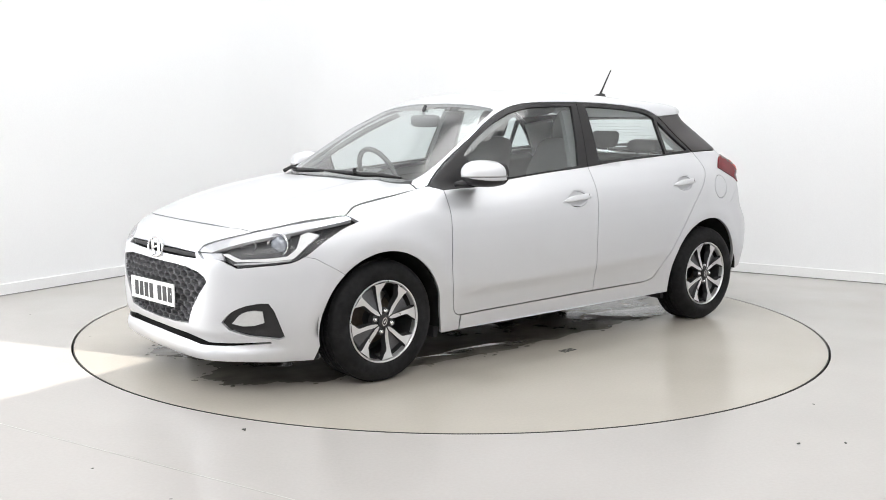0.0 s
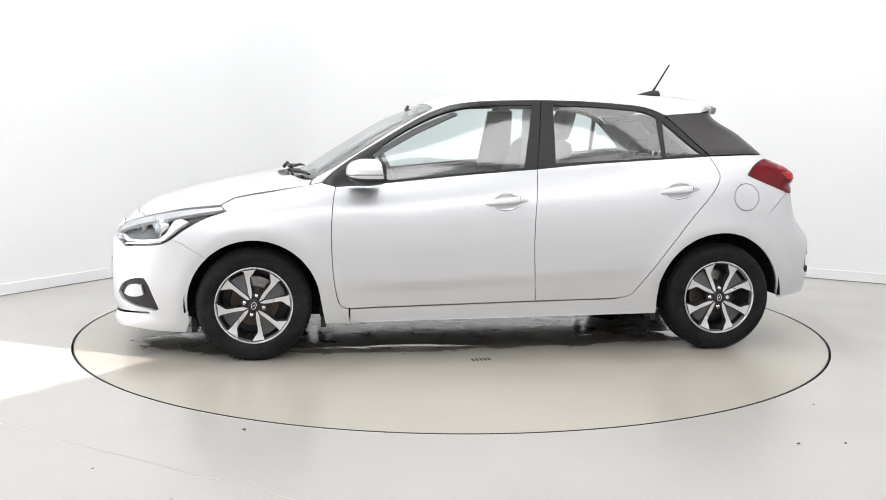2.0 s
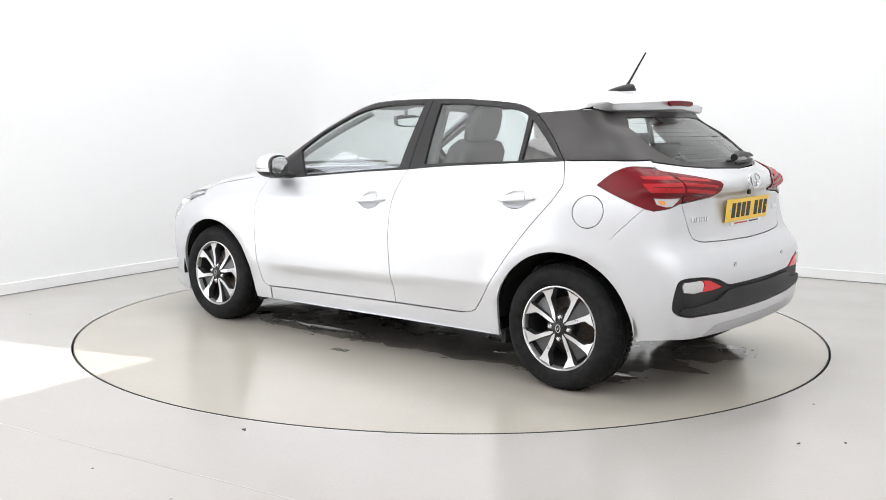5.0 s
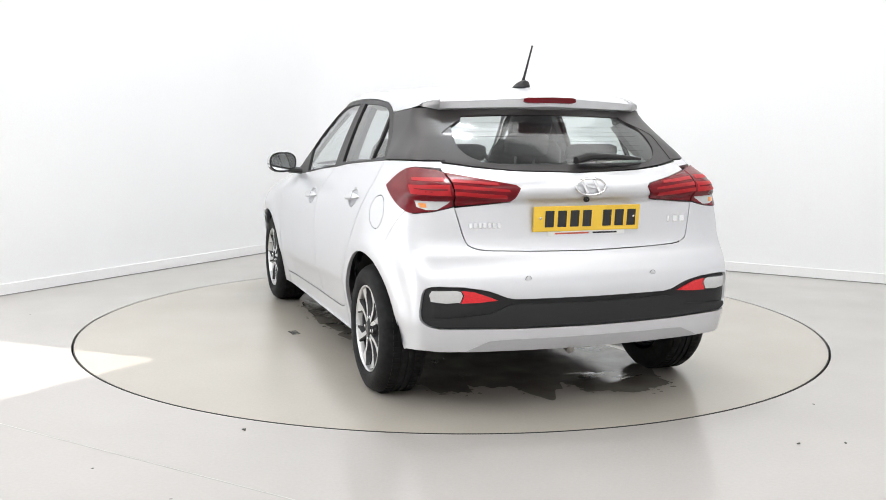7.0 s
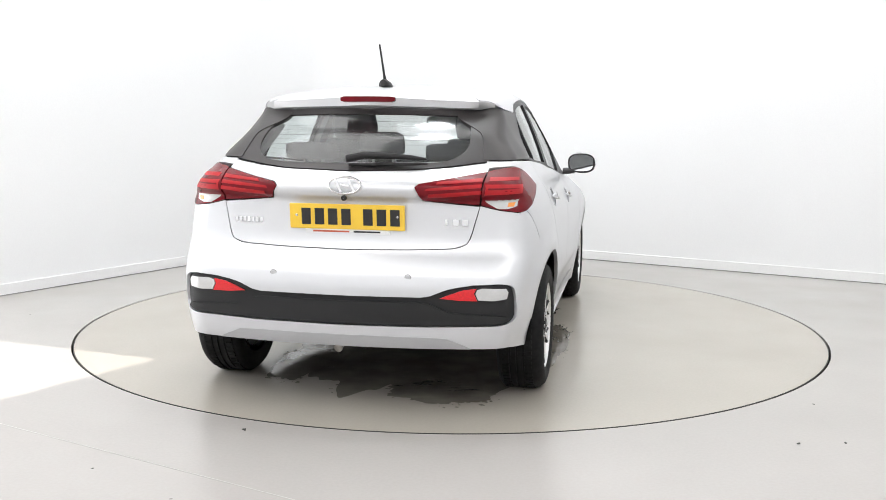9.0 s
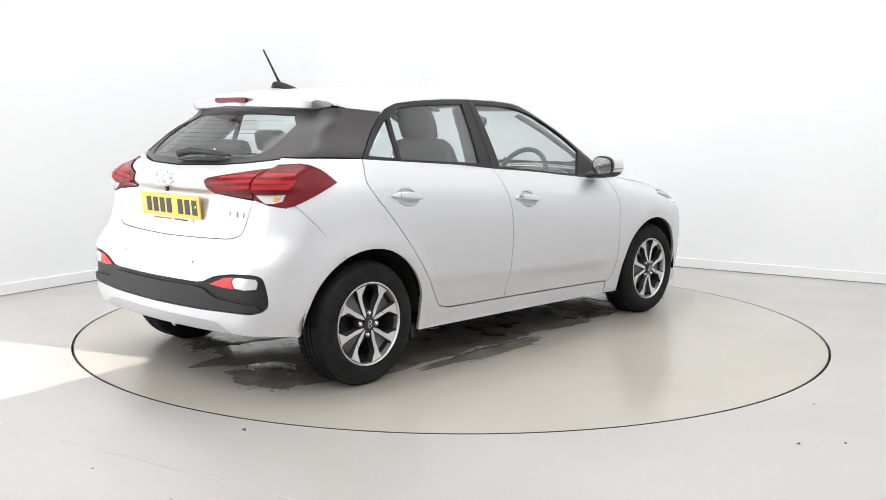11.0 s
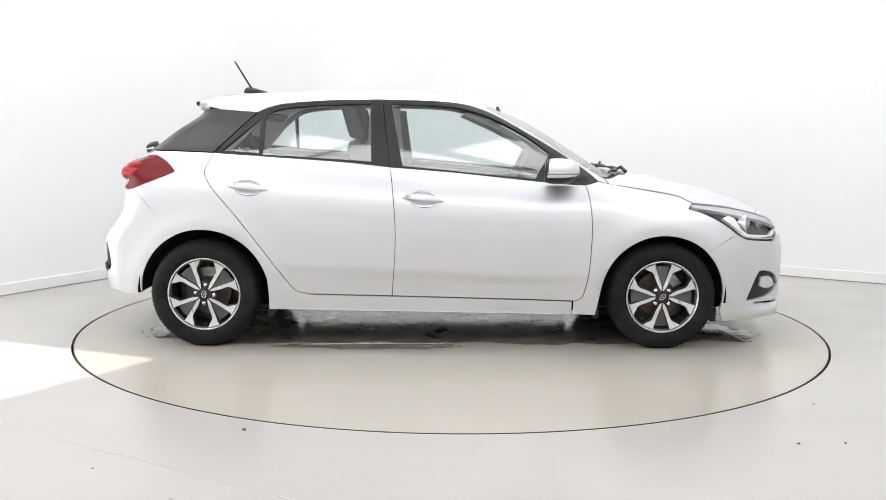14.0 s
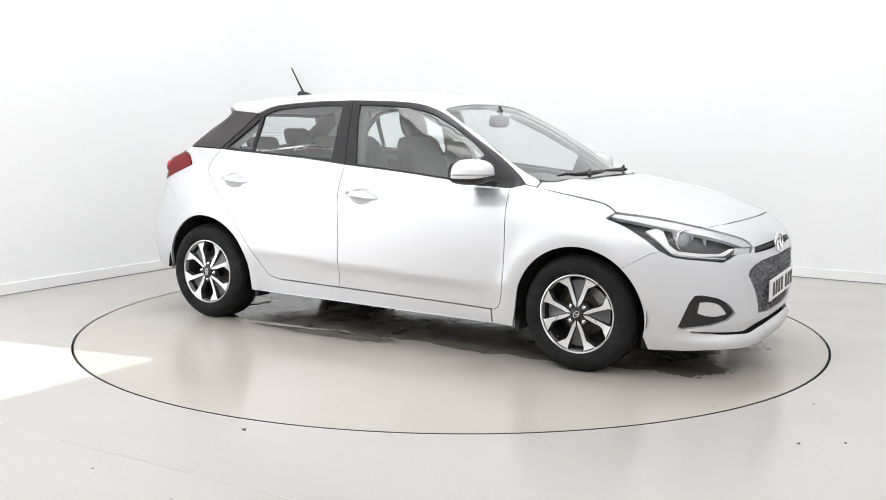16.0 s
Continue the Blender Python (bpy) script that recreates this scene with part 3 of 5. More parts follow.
# ---- outlines on the car's flank (x, z) ----
FRAME_TOP = curve((.926, .939), (.857, .998), (.732, 1.084), (.576, 1.177), (.42, 1.268), (.297, 1.327), (.173, 1.365), (.019, 1.381), (-.136, 1.386), (-.30, 1.389), n=4)
FRAME_TOP_REAR = curve((-.30, 1.389), (-.507, 1.385), (-.693, 1.375), (-.849, 1.361), (-.927, 1.344), (-1.005, 1.309), (-1.102, 1.224), (-1.235, 1.086), n=4)
BELT_FRONT = curve((-.252, 1.013), (.11, .985), (.415, .955), (.568, .940), (.721, .926), (.85, .920), n=4)
BELT_REAR = curve((-1.235, 1.086), (-.807, 1.059), (-.501, 1.038), (-.252, 1.013), n=5)
DOOR_LINE = curve((.850, .920), (.866, .843), (.877, .706), (.876, .584), (.865, .431), (.840, .307), (.804, .272), n=5)
B_LINE = curve((-.235, .294), (-.223, .438), (-.215, .592), (-.218, .744), (-.236, .926), (-.252, 1.013), n=4)
REAR_DOOR_LINE = curve((-.690, .302), (-.767, .318), (-.812, .365), (-.958, .566), (-1.103, .751), (-1.218, .882), (-1.262, .949), (-1.273, .985), (-1.262, 1.024), (-1.235, 1.086), n=4)
WHEEL_Z, WHEEL_X = .300, 1.285


def ellipse(cx, cz, rx, rz, n=28, tilt=0.0):
    c, s = math.cos(tilt), math.sin(tilt)
    return [(cx + rx * math.cos(2 * math.pi * i / n) * c - rz * math.sin(2 * math.pi * i / n) * s, cz + rx * math.cos(2 * math.pi * i / n) * s + rz * math.sin(2 * math.pi * i / n) * c) for i in range(n)]


def skin_point(kind, u, v, lift=0.0):
    P = chart(kind, [(u, v)])
    N = normal_at(P)
    return Vector(P[0] + N[0] * lift), Vector(N[0])


def build_handle(side, x, z, length, parent):
    """Lens-shaped pull handle with a scooped cup behind it."""
    sg = 1 if side == "L" else -1
    p, n = skin_point(side, x, z)
    tilt = .09
    xa = (Vector((math.cos(tilt), 0, -math.sin(tilt)))).normalized()
    za = n.cross(xa).normalized() * sg
    frame_m = Matrix((xa, za, n)).transposed().to_4x4()
    frame_m.translation = p
    # cup
    cup = bmesh.new()
    bmesh.ops.create_uvsphere(cup, u_segments=28, v_segments=14, radius=1, matrix=Matrix.Diagonal((.084, .048, .015, 1)))
    bmesh.ops.delete(cup, geom=[v for v in cup.verts if v.co.z > .0005], context="VERTS")
    c = part("handle_cup", moved(cup, frame_m @ pose(0, -.002, -.0015)), PAINT, parent)
    # grip: a bowed bar
    secs = []
    m = 18
    for i in range(m + 1):
        t = -1 + 2 * i / m
        w = max(1 - abs(t) ** 3.2, .02)
        bow = .017 * (1 - t ** 4) + .002
        secs.append([frame_m @ Vector((t * length / 2, q[0], bow + q[1])) for q in super_oval(.003 * t * t, 0, .0175 * w ** .75, .010 * w ** .5, 3.0, 18)])
    h = part("door_handle", loft(secs), PAINT, parent, "silver pull door handle")
    # joint of the fixed end piece, and the lock barrel on the driver's door
    jt = length * .30
    part("handle_joint", moved(box(-jt - .0009, -jt + .0009, -.0165, .0165, .0266, .0274), frame_m), BLACK, h, smooth=False)
    if side == "R" and x > -.5:
        part("lock_barrel", moved(lathe([(.0105, .018), (.0105, .0275), (.008, .0285), (.0075, .0265), (.001, .0265)], 20, "z"), frame_m @ Matrix.Translation((-length * .37, 0, -.002))), STEEL, h, "small steel lock barrel")
    return h


def build_mirror(side, parent):
    sg = 1 if side == "L" else -1
    cx, cy, cz = .672, .868, 1.003
    halves = []
    for upper in (True, False):
        m = bmesh.new()
        bmesh.ops.create_uvsphere(m, u_segments=36, v_segments=28, radius=1)
        f = lambda a, p: math.copysign(abs(a) ** p, a)
        for v in m.verts:
            x, y, z = v.co
            x, y, z = f(x, .8), f(y, .8), f(z, .85)
            split = -.27 - .10 * y
            z = max(z, split) if upper else min(z, split)
            k = 1.0 if upper else .97
            xx = max(x, -.45) * .115 * k
            v.co = (cx + xx - .025 * (y + .2) + .012, sg * (cy + y * .093 * k), cz + z * .068 * (1 - .12 * y) - (.010 * y if z < 0 else 0))
        bmesh.ops.remove_doubles(m, verts=m.verts[:], dist=.0004)
        halves.append(m)
    top = part("mirror_cap", halves[0], PAINT, parent, "silver door mirror cap")
    base = part("mirror_base", halves[1], BLACK, parent, "black lower door mirror housing")
    arm = loft([[(.70 + q[0], sg * .745, .945 + q[1]) for q in super_oval(0, 0, .085, .022, 2.5, 16)], [(.69 + q[0], sg * .82, .952 + q[1]) for q in super_oval(0, 0, .055, .020, 2.5, 16)]])
    part("mirror_arm", arm, BLACK, parent)
    g = loft([[(.623 - .269 * q[0] + dx, sg * (.868 + q[0]), 1.004 + q[1]) for q in super_oval(0, 0, .080, .054, 2.8, 28)] for dx in (.006, -.006)])
    part("mirror_glass", g, MIRRORGLASS, base, "mirror glass")
    rimm = loft([[(.626 - .269 * q[0] + dx, sg * (.868 + q[0]), 1.003 + q[1]) for q in super_oval(0, 0, .0905, .064, 2.6, 28)] for dx in (.014, -.005)])
    part("mirror_rim", rimm, BLACK, base)
    # clear indicator strip round the cap's front and outer side, with a dark seam below it
    def cap_point(phi, zz, k):
        c = math.sqrt(1 - zz * zz)
        x, y, z = f(c * math.cos(phi), .8), f(c * math.sin(phi), .8), f(zz, .85)
        return (cx + x * .115 * k - .025 * (y + .2) + .012, sg * (cy + y * .093 * k), cz + z * .068 * (1 - .12 * y))

    def band(z0, z1, a0, a1, k):
        return loft([[cap_point(radians(a0 + (a1 - a0) * i / 24), zz, kk) for zz, kk in ((z0, .96), (z0, k), (z1, k), (z1, .96))] for i in range(25)])

    strip = part("indicator_strip", band(-.16, -.07, -30, 112, 1.022), LAMPWHITE, top, "clear indicator strip")
    part("strip_seam", band(-.20, -.155, -38, 116, 1.016), BLACK, strip)


def build_side(car, side):
    sg = 1 if side == "L" else -1
    nm = "nearside" if side == "L" else "offside"
    a0 = math.degrees(math.atan2(.557 - WHEEL_Z, 1.526 - WHEEL_X))
    fender = (curve((.850, .920), (.926, .939), n=1) + curve((.984, .927), (1.126, .902), (1.35, .864), (1.403, .847), (1.449, .823), n=4)
              + curve((1.418, .795), (1.52, .762), (1.625, .707), (1.708, .646), n=4) + [(1.66, .636)] + arc(WHEEL_X, WHEEL_Z, .347, a0, 172, 26) + [(.926, .26), (.912, .190), (.786, .190), (.786, .271)] + DOOR_LINE[::-1][:-1])
    panel("front_wing", side, fender, PAINT, car, step=.03)
    # front door
    fd = DOOR_LINE + [(.79, .2715)] + curve((.79, .2712), (-.233, .294), n=1)[1:] + B_LINE[1:] + BELT_FRONT[1:-1]
    hole1 = ellipse(-.062, .838, .079, .0435, 28, -.09)
    door = panel("front_door", side, fd, PAINT, car, holes=[hole1], step=.024, hole_gap=0)
    build_handle(side, -.062, .842, .238, door)
    glass_f = [(.566, .953), (.648, 1.092)] + curve((.648, 1.095), (.542, 1.172), (.419, 1.244), (.265, 1.312), (.112, 1.346), (-.042, 1.358), (-.247, 1.364), n=3)[1:] + [(-.213, 1.193), (-.178, 1.022)]
    frame_f = FRAME_TOP + [(-.252, 1.013)] + BELT_FRONT[1:]
    panel("window_frame", side, frame_f, BLACK, door, holes=[glass_f], step=.03, gap=.002, lift=-.002, label="satin black window surround")
    panel("window", side, glass_f, GLASS, door, step=.06, gap=-.004, lift=-.010, thick=.004, label="clear greenish side window glass")
    build_mirror(side, door)
    # rear door
    rd = [(-.237, .294), (-.69, .302)] + REAR_DOOR_LINE[1:] + BELT_REAR[1:] + B_LINE[::-1][1:]
    hole2 = ellipse(-1.030, .896, .079, .0435, 28, -.09)
    door2 = panel("rear_door", side, rd, PAINT, car, holes=[hole2], step=.024, hole_gap=0)
    build_handle(side, -1.030, .900, .228, door2)
    glass_r = [(-.364, 1.365)] + curve((-.5, 1.362), (-.657, 1.355), (-.842, 1.338), (-.92, 1.318), (-.957, 1.297), n=3) + [(-.965, 1.078), (-.356, 1.044)]
    quarter_light = [(-.984, 1.282), (-1.190, 1.100), (-.986, 1.084)]
    frame_r = FRAME_TOP_REAR + BELT_REAR[1:]
    panel("window_frame", side, frame_r, BLACK, door2, holes=[glass_r, quarter_light], step=.03, gap=.002, lift=-.002, label="satin black window surround", hole_gap=0)
    panel("window", side, glass_r, GLASS, door2, step=.06, gap=-.004, lift=-.010, thick=.004, label="clear greenish side window glass")
    panel("quarter_light", side, quarter_light, GLASS, door2, step=.06, gap=-.004, lift=-.010, thick=.004, label="small triangular rear side window")
    # rear quarter with the sill in one pressing, up to the lamp and the bumper line
    a1 = math.degrees(math.atan2(.648 - WHEEL_Z, -1.448 + WHEEL_X))
    quarter = ([(.780, .190), (.780, .268), (-.235, .290), (-.69, .2985)] + REAR_DOOR_LINE[1:] + curve((-1.30, 1.0875), (-1.45, 1.092), (-1.612, 1.094), n=3)
               + curve((-1.648, 1.062), (-1.60, 1.068), (-1.553, 1.065), (-1.494, 1.033), (-1.444, .985), n=4) + curve((-1.50, .962), (-1.575, .932), (-1.688, .893), n=3)
               + [(-1.587, .79)] + arc(-WHEEL_X, WHEEL_Z, .364, a1, 14, 26) + [(-.926, .30), (-.926, .212)])
    flap = ellipse(-1.424, .862, .0755, .0745, 36)
    panel("rear_quarter", side, quarter, PAINT, car, holes=[flap] if side == "L" else [], step=.03)
    if side == "L":
        panel("fuel_flap", side, flap, PAINT, car, step=.03, label="round silver fuel filler flap")
    # gloss black corner behind the rear door
    corner = curve((-1.008, 1.311), (-1.102, 1.2265), (-1.238, 1.089), n=4) + curve((-1.30, 1.091), (-1.45, 1.096), (-1.614, 1.098), n=3) + [(-1.470, 1.219), (-1.342, 1.331), (-1.28, 1.331), (-1.22, 1.327), (-1.15, 1.322), (-1.08, 1.317)]
    panel("corner_panel", side, corner, GLOSSBLACK, car, step=.014, gap=.0015, label="gloss black corner panel behind the rear door")
    # wheel arch liners
    for wx, r in ((WHEEL_X, .352), (-WHEEL_X, .368)):
        secs = []
        for yy in (.40, .55, .775, .80):
            rr = r if yy < .79 else r + .012
            secs.append([(wx + rr * math.cos(radians(a)), sg * yy, WHEEL_Z + rr * math.sin(radians(a))) for a in range(-6 if wx > 0 else 0, 181 if wx < 0 else 193, 6)])
        bm = bmesh.new()
        rows = [[bm.verts.new(p) for p in s] for s in secs]
        for q, w in zip(rows, rows[1:]):
            for i in range(len(q) - 1):
                bm.faces.new((q[i], q[i + 1], w[i + 1], w[i]))
        bm.faces.new(rows[0])
        part("wheel_arch_liner", bm, UNDER, car, "black wheel arch liner")
    # mud flaps
    for x, z0, z1 in ((.915, .165, .24), (-.93, .165, .235), (1.60, .140, .22)):
        ya, yb = (.60, .715) if x > 1.5 else (.66, .77)
        part("mud_flap", box(x - .008, x + .02, *sorted((sg * ya, sg * yb)), z0, z1, .003), PLASTIC, car, smooth=False)
    # headlamp
    hl = HEADLAMP
    flip = lambda pts: [(x, sg * y, z) for x, y, z in pts]
    uv = put("NF", flip(hl))
    lamp = panel("headlamp", "NF", uv, LAMPDARK, car, step=.03, gap=.003, lift=-.042, thick=.01, label="angular headlamp with grey bezel and projector lens")
    panel("lamp_cover", "NF", uv, CLEAR, lamp, step=.025, gap=-.001, lift=0, thick=.045, label="clear headlamp cover")
    uvp = lambda pts: put("NF", flip(pts))
    strip = curve((2.040, .392, .660), (2.016, .402, .684), (1.968, .476, .715), (1.862, .577, .752), (1.742, .653, .781), (1.594, .709, .805), (1.444, .756, .819), n=3) + curve((1.44, .775, .806), (1.60, .742, .780), (1.75, .682, .748), (1.87, .60, .720), (1.975, .515, .682), (2.01, .47, .662), n=3)
    panel("upper_light_strip", "NF", uvp(strip), LAMPSILVER, lamp, step=.02, gap=0, lift=-.006, thick=.02)
    u_shape = [(1.998, .535, .663), (1.97, .605, .627), (1.86, .703, .628), (1.753, .768, .640), (1.685, .784, .705), (1.625, .785, .750), (1.665, .748, .764), (1.70, .74, .750), (1.738, .765, .686), (1.778, .752, .653), (1.86, .69, .642), (1.945, .62, .638), (1.978, .565, .664)]
    panel("daytime_light_guide", "NF", uvp(u_shape), WHITEPLATE, lamp, step=.02, gap=0, lift=-.014, thick=.02, label="white U-shaped light guide")
    clear_seg = [(2.036, .39, .656), (1.998, .53, .666), (2.002, .557, .632), (2.046, .437, .630)]
    panel("indicator_reflector", "NF", uvp(clear_seg), LAMPSILVER, lamp, step=.02, gap=0, lift=-.014, thick=.02)
    led = [(1.972, .60, .610), (1.868, .70, .619), (1.765, .766, .630), (1.765, .768, .637), (1.868, .702, .627), (1.972, .602, .618)]
    panel("led_row", "NF", uvp(led), LAMPWHITE, lamp, step=.02, gap=0, lift=-.012, thick=.01)
    eye, n = Vector((1.768, sg * .668, .697)), Vector((.86, sg * .5, .05)).normalized()
    q = n.to_track_quat("Y", "Z").to_matrix().to_4x4()
    q.translation = eye
    part("projector_ring", moved(lathe([(.056, -.02), (.056, .02), (.052, .024), (.046, .018), (.044, -.01)], 32), q), CHROME, lamp, "chrome projector ring")
    part("projector_lens", moved(lathe([(.045, .0), (.042, .012), (.034, .022), (.022, .029), (.010, .032), (.001, .033)], 32), q), LENS, lamp, "round projector lens")
    e2 = q.copy()
    e2.translation = Vector((1.882, sg * .585, .688))
    part("main_beam_reflector", moved(lathe([(.038, .012), (.034, -.012), (.022, -.028), (.001, -.034)], 28), e2), LAMPSILVER, lamp)
    # front fog lamp pocket
    fog = FOG
    panel("fog_lamp_surround", "NF", uvp(fog), BLACK, car, step=.025, gap=.001, lift=-.016, thick=.02, label="black fog lamp surround")
    fl = curve((1.985, .600, .339), (1.959, .633, .384), (1.920, .668, .400), (1.880, .697, .397), n=4) + curve((1.870, .697, .345), (1.908, .669, .331), (1.948, .637, .328), n=3)
    panel("fog_lamp", "NF", uvp(fl), LAMPWHITE, car, step=.02, gap=0, lift=-.004, thick=.02, label="clear round-cornered front fog lamp")
    # tail lamp on the quarter
    uvt = lambda pts: put("NB", flip(pts))
    tl = (uvt(curve((-1.447, .80, .981), (-1.505, .745, 1.040), (-1.578, .715, 1.064), (-1.655, .625, 1.053), n=4)) + conv("B", [(sg * (.604 - .0175 * t), 1.047 - .138 * t) for t in np.linspace(0, 1, 14)], "NB")
          + uvt(curve((-1.752, .671, .888), (-1.722, .764, .878), (-1.681, .797, .890), (-1.567, .814, .934), n=3)))
    t1 = panel("tail_lamp", "NB", tl, REDLENS, car, step=.02, gap=.001, lift=.006, thick=.035, label="dark red wrap-around tail lamp")
    for z0, z1, ya, yb, mt, nm2, lf in ((1.008, 1.024, .62, .735, REDBAR, "light_guide", .007), (.955, .995, .605, .752, REDBAR, "light_guide", .007), (.975, .981, .62, .74, REDLENS, "light_guide_groove", .0085)):
        P = conv("B", [(sg * y, z) for y, z in ((ya, z0), (yb, z0 + .004), (yb - .004, z1), (ya, z1))], "NB")
        panel(nm2, "NB", P, mt, t1, step=.02, gap=0, lift=lf, thick=.002)
    P = conv("B", [(sg * y, z) for y, z in ((.603, .938), (.742, .940), (.735, .905), (.70, .893), (.66, .893), (.615, .918))], "NB")
    panel("reversing_lens", "NB", P, LAMPWHITE, t1, step=.02, gap=0, lift=.0075, thick=.002, label="clear ribbed lower lens")
    P = conv("B", [(sg * y, z) for y, z in ((.70, .920), (.728, .922), (.722, .903), (.698, .903))], "NB")
    panel("amber_bulb", "NB", P, AMBER, t1, step=.02, gap=0, lift=.0085, thick=.002)
    return door, door2


FOG = curve((2.016, .559, .342), (1.992, .597, .390), (1.946, .647, .422), (1.889, .695, .437), n=3) + curve((1.857, .714, .436), (1.835, .725, .402), n=2) + curve((1.781, .731, .270), (1.80, .715, .262), n=1) + curve((1.926, .648, .283), (1.993, .586, .308), n=3)
GRILLE = [(0, .583), (.2, .584), (.33, .581), (.43, .567), (.475, .548), (.488, .525), (.470, .50), (.435, .455), (.385, .395), (.352, .345), (.338, .312), (.2, .300), (0, .297)]
SLOT_TOP = [(0, .656), (.2, .656), (.37, .652), (.395, .625), (.2, .621), (0, .620)]
SLOT_LOW = [(0, .262), (.3, .258), (.42, .246), (.47, .238), (.6, .246), (.70, .254), (.70, .245), (.6, .234), (.47, .224), (.42, .222), (.3, .226), (0, .230)]
HEADLAMP_TOP = curve((2.043, .385, .655), (2.018, .40, .686), (1.969, .475, .716), (1.862, .576, .753), n=3)
HEADLAMP_LOW = curve((1.710, .789, .646), (1.765, .766, .620), (1.868, .703, .608), (1.965, .618, .595), n=2) + curve((1.992, .58, .614), (2.015, .533, .633), (2.049, .44, .628), n=2)
HEADLAMP = HEADLAMP_TOP + curve((1.862, .576, .753), (1.742, .652, .782), (1.594, .708, .806), (1.486, .738, .819), (1.440, .754, .821), n=3)[1:] + curve((1.418, .802, .795), (1.52, .808, .762), (1.625, .808, .707), (1.710, .789, .646), n=3)[:-1] + HEADLAMP_LOW


def build_front(car):
    a0 = math.degrees(math.atan2(.557 - WHEEL_Z, 1.526 - WHEEL_X))
    half = (put("NF", [(2.053, 0, .146)] + curve((2.047, .2, .146), (2.039, .35, .148), (2.02, .47, .155), (1.937, .611, .160), (1.80, .70, .152), n=3))
            + conv("L", [(1.645, .150)] + arc(WHEEL_X, WHEEL_Z, .347, -14, a0, 14) + between((1.526, .557), (1.66, .636), (1.70, .646)), "NF")
            + put("NF", HEADLAMP_LOW + HEADLAMP_TOP + curve((1.886, .510, .763), (1.916, .427, .765), (1.945, .2, .769), (1.953, 0, .770), n=3)))
    outline = both(half)
    fogs = [put("NF", [(x, s * y, z) for x, y, z in FOG]) for s in (1, -1)]
    low = conv("F", both(SLOT_LOW), "NF")
    bumper = panel("front_bumper", "NF", outline, PAINT, car, holes=[conv("F", both(GRILLE), "NF"), conv("F", both(SLOT_TOP), "NF"), low, *fogs], step=.028, gap=.0006, hole_gap=0, label="silver front bumper with a honeycomb grille opening")
    # dark backing behind the openings
    for nm, lp, lift in (("grille_backing", GRILLE, -.075), ("slot_backing", SLOT_TOP, -.03), ("intake_backing", SLOT_LOW, -.04)):
        panel(nm, "NF", conv("F", both(lp), "NF"), UNDER, bumper, step=.05, gap=-.012, lift=lift, thick=.005)
    # honeycomb: hexagonal cells, deep and bowed with the nose
    G = np.array(both(GRILLE))
    bm = bmesh.new()
    w, h = .066, .037
    for r in range(-1, 13):
        for c in range(-11, 12):
            cy, cz = (c + (r % 2) / 2) * w, .285 + r * h * .78
            if not inside(np.array([(cy, cz)]), G)[0]:
                continue
            hexo = [(cy + w * .5 * a, cz + h * .52 * b) for a, b in ((1, .5), (0, 1), (-1, .5), (-1, -.5), (0, -1), (1, -.5))]
            rings = []
            for k, dx in ((1.0, -.045), (1.0, -.012), (.84, -.006), (.66, -.048)):
                pts = [(cy + (a - cy) * k, cz + (b - cz) * k) for a, b in hexo]
                pts = [(float(np.clip(a, -.485, .485)), float(np.clip(b, .296, .585))) for a, b in pts]
                q = chart("F", pts)
                rings.append([bm.verts.new((p[0] + dx, p[1], p[2])) for p in q])
            for p, q in zip(rings, rings[1:]):
                for i in range(6):
                    bm.faces.new((p[i], p[(i + 1) % 6], q[(i + 1) % 6], q[i]))
    part("honeycomb_grille", bm, material("satin_grille", (.24, .24, .25), .34, .55, grain=.1), bumper, "dark honeycomb grille mesh", angle=25)
    for s in (0,):
        bm = bmesh.new()
        secs = []
        for i in range(25):
            y = -.375 + .75 * i / 24
            p = chart("F", [(y, .637)])[0]
            secs.append([(p[0] + a, y, .637 + b) for a, b in ((-.022, -.010), (-.010, -.010), (-.007, 0), (-.010, .010), (-.022, .010))])
        part("slot_bar", loft(secs), PLASTIC, bumper)
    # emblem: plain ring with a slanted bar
    p, n = skin_point("F", 0, .638, .013)
    emblem(car, Matrix.Translation(p) @ pose(0, 0, 0, 0, -8, 0), .085, .047, 1)
    # number plate with plain bars for its characters
    plate(car, Matrix.Translation((2.108, 0, .425)) @ pose(0, 0, 0, 0, -2, 90), WHITEPLATE, .52, .111, False)


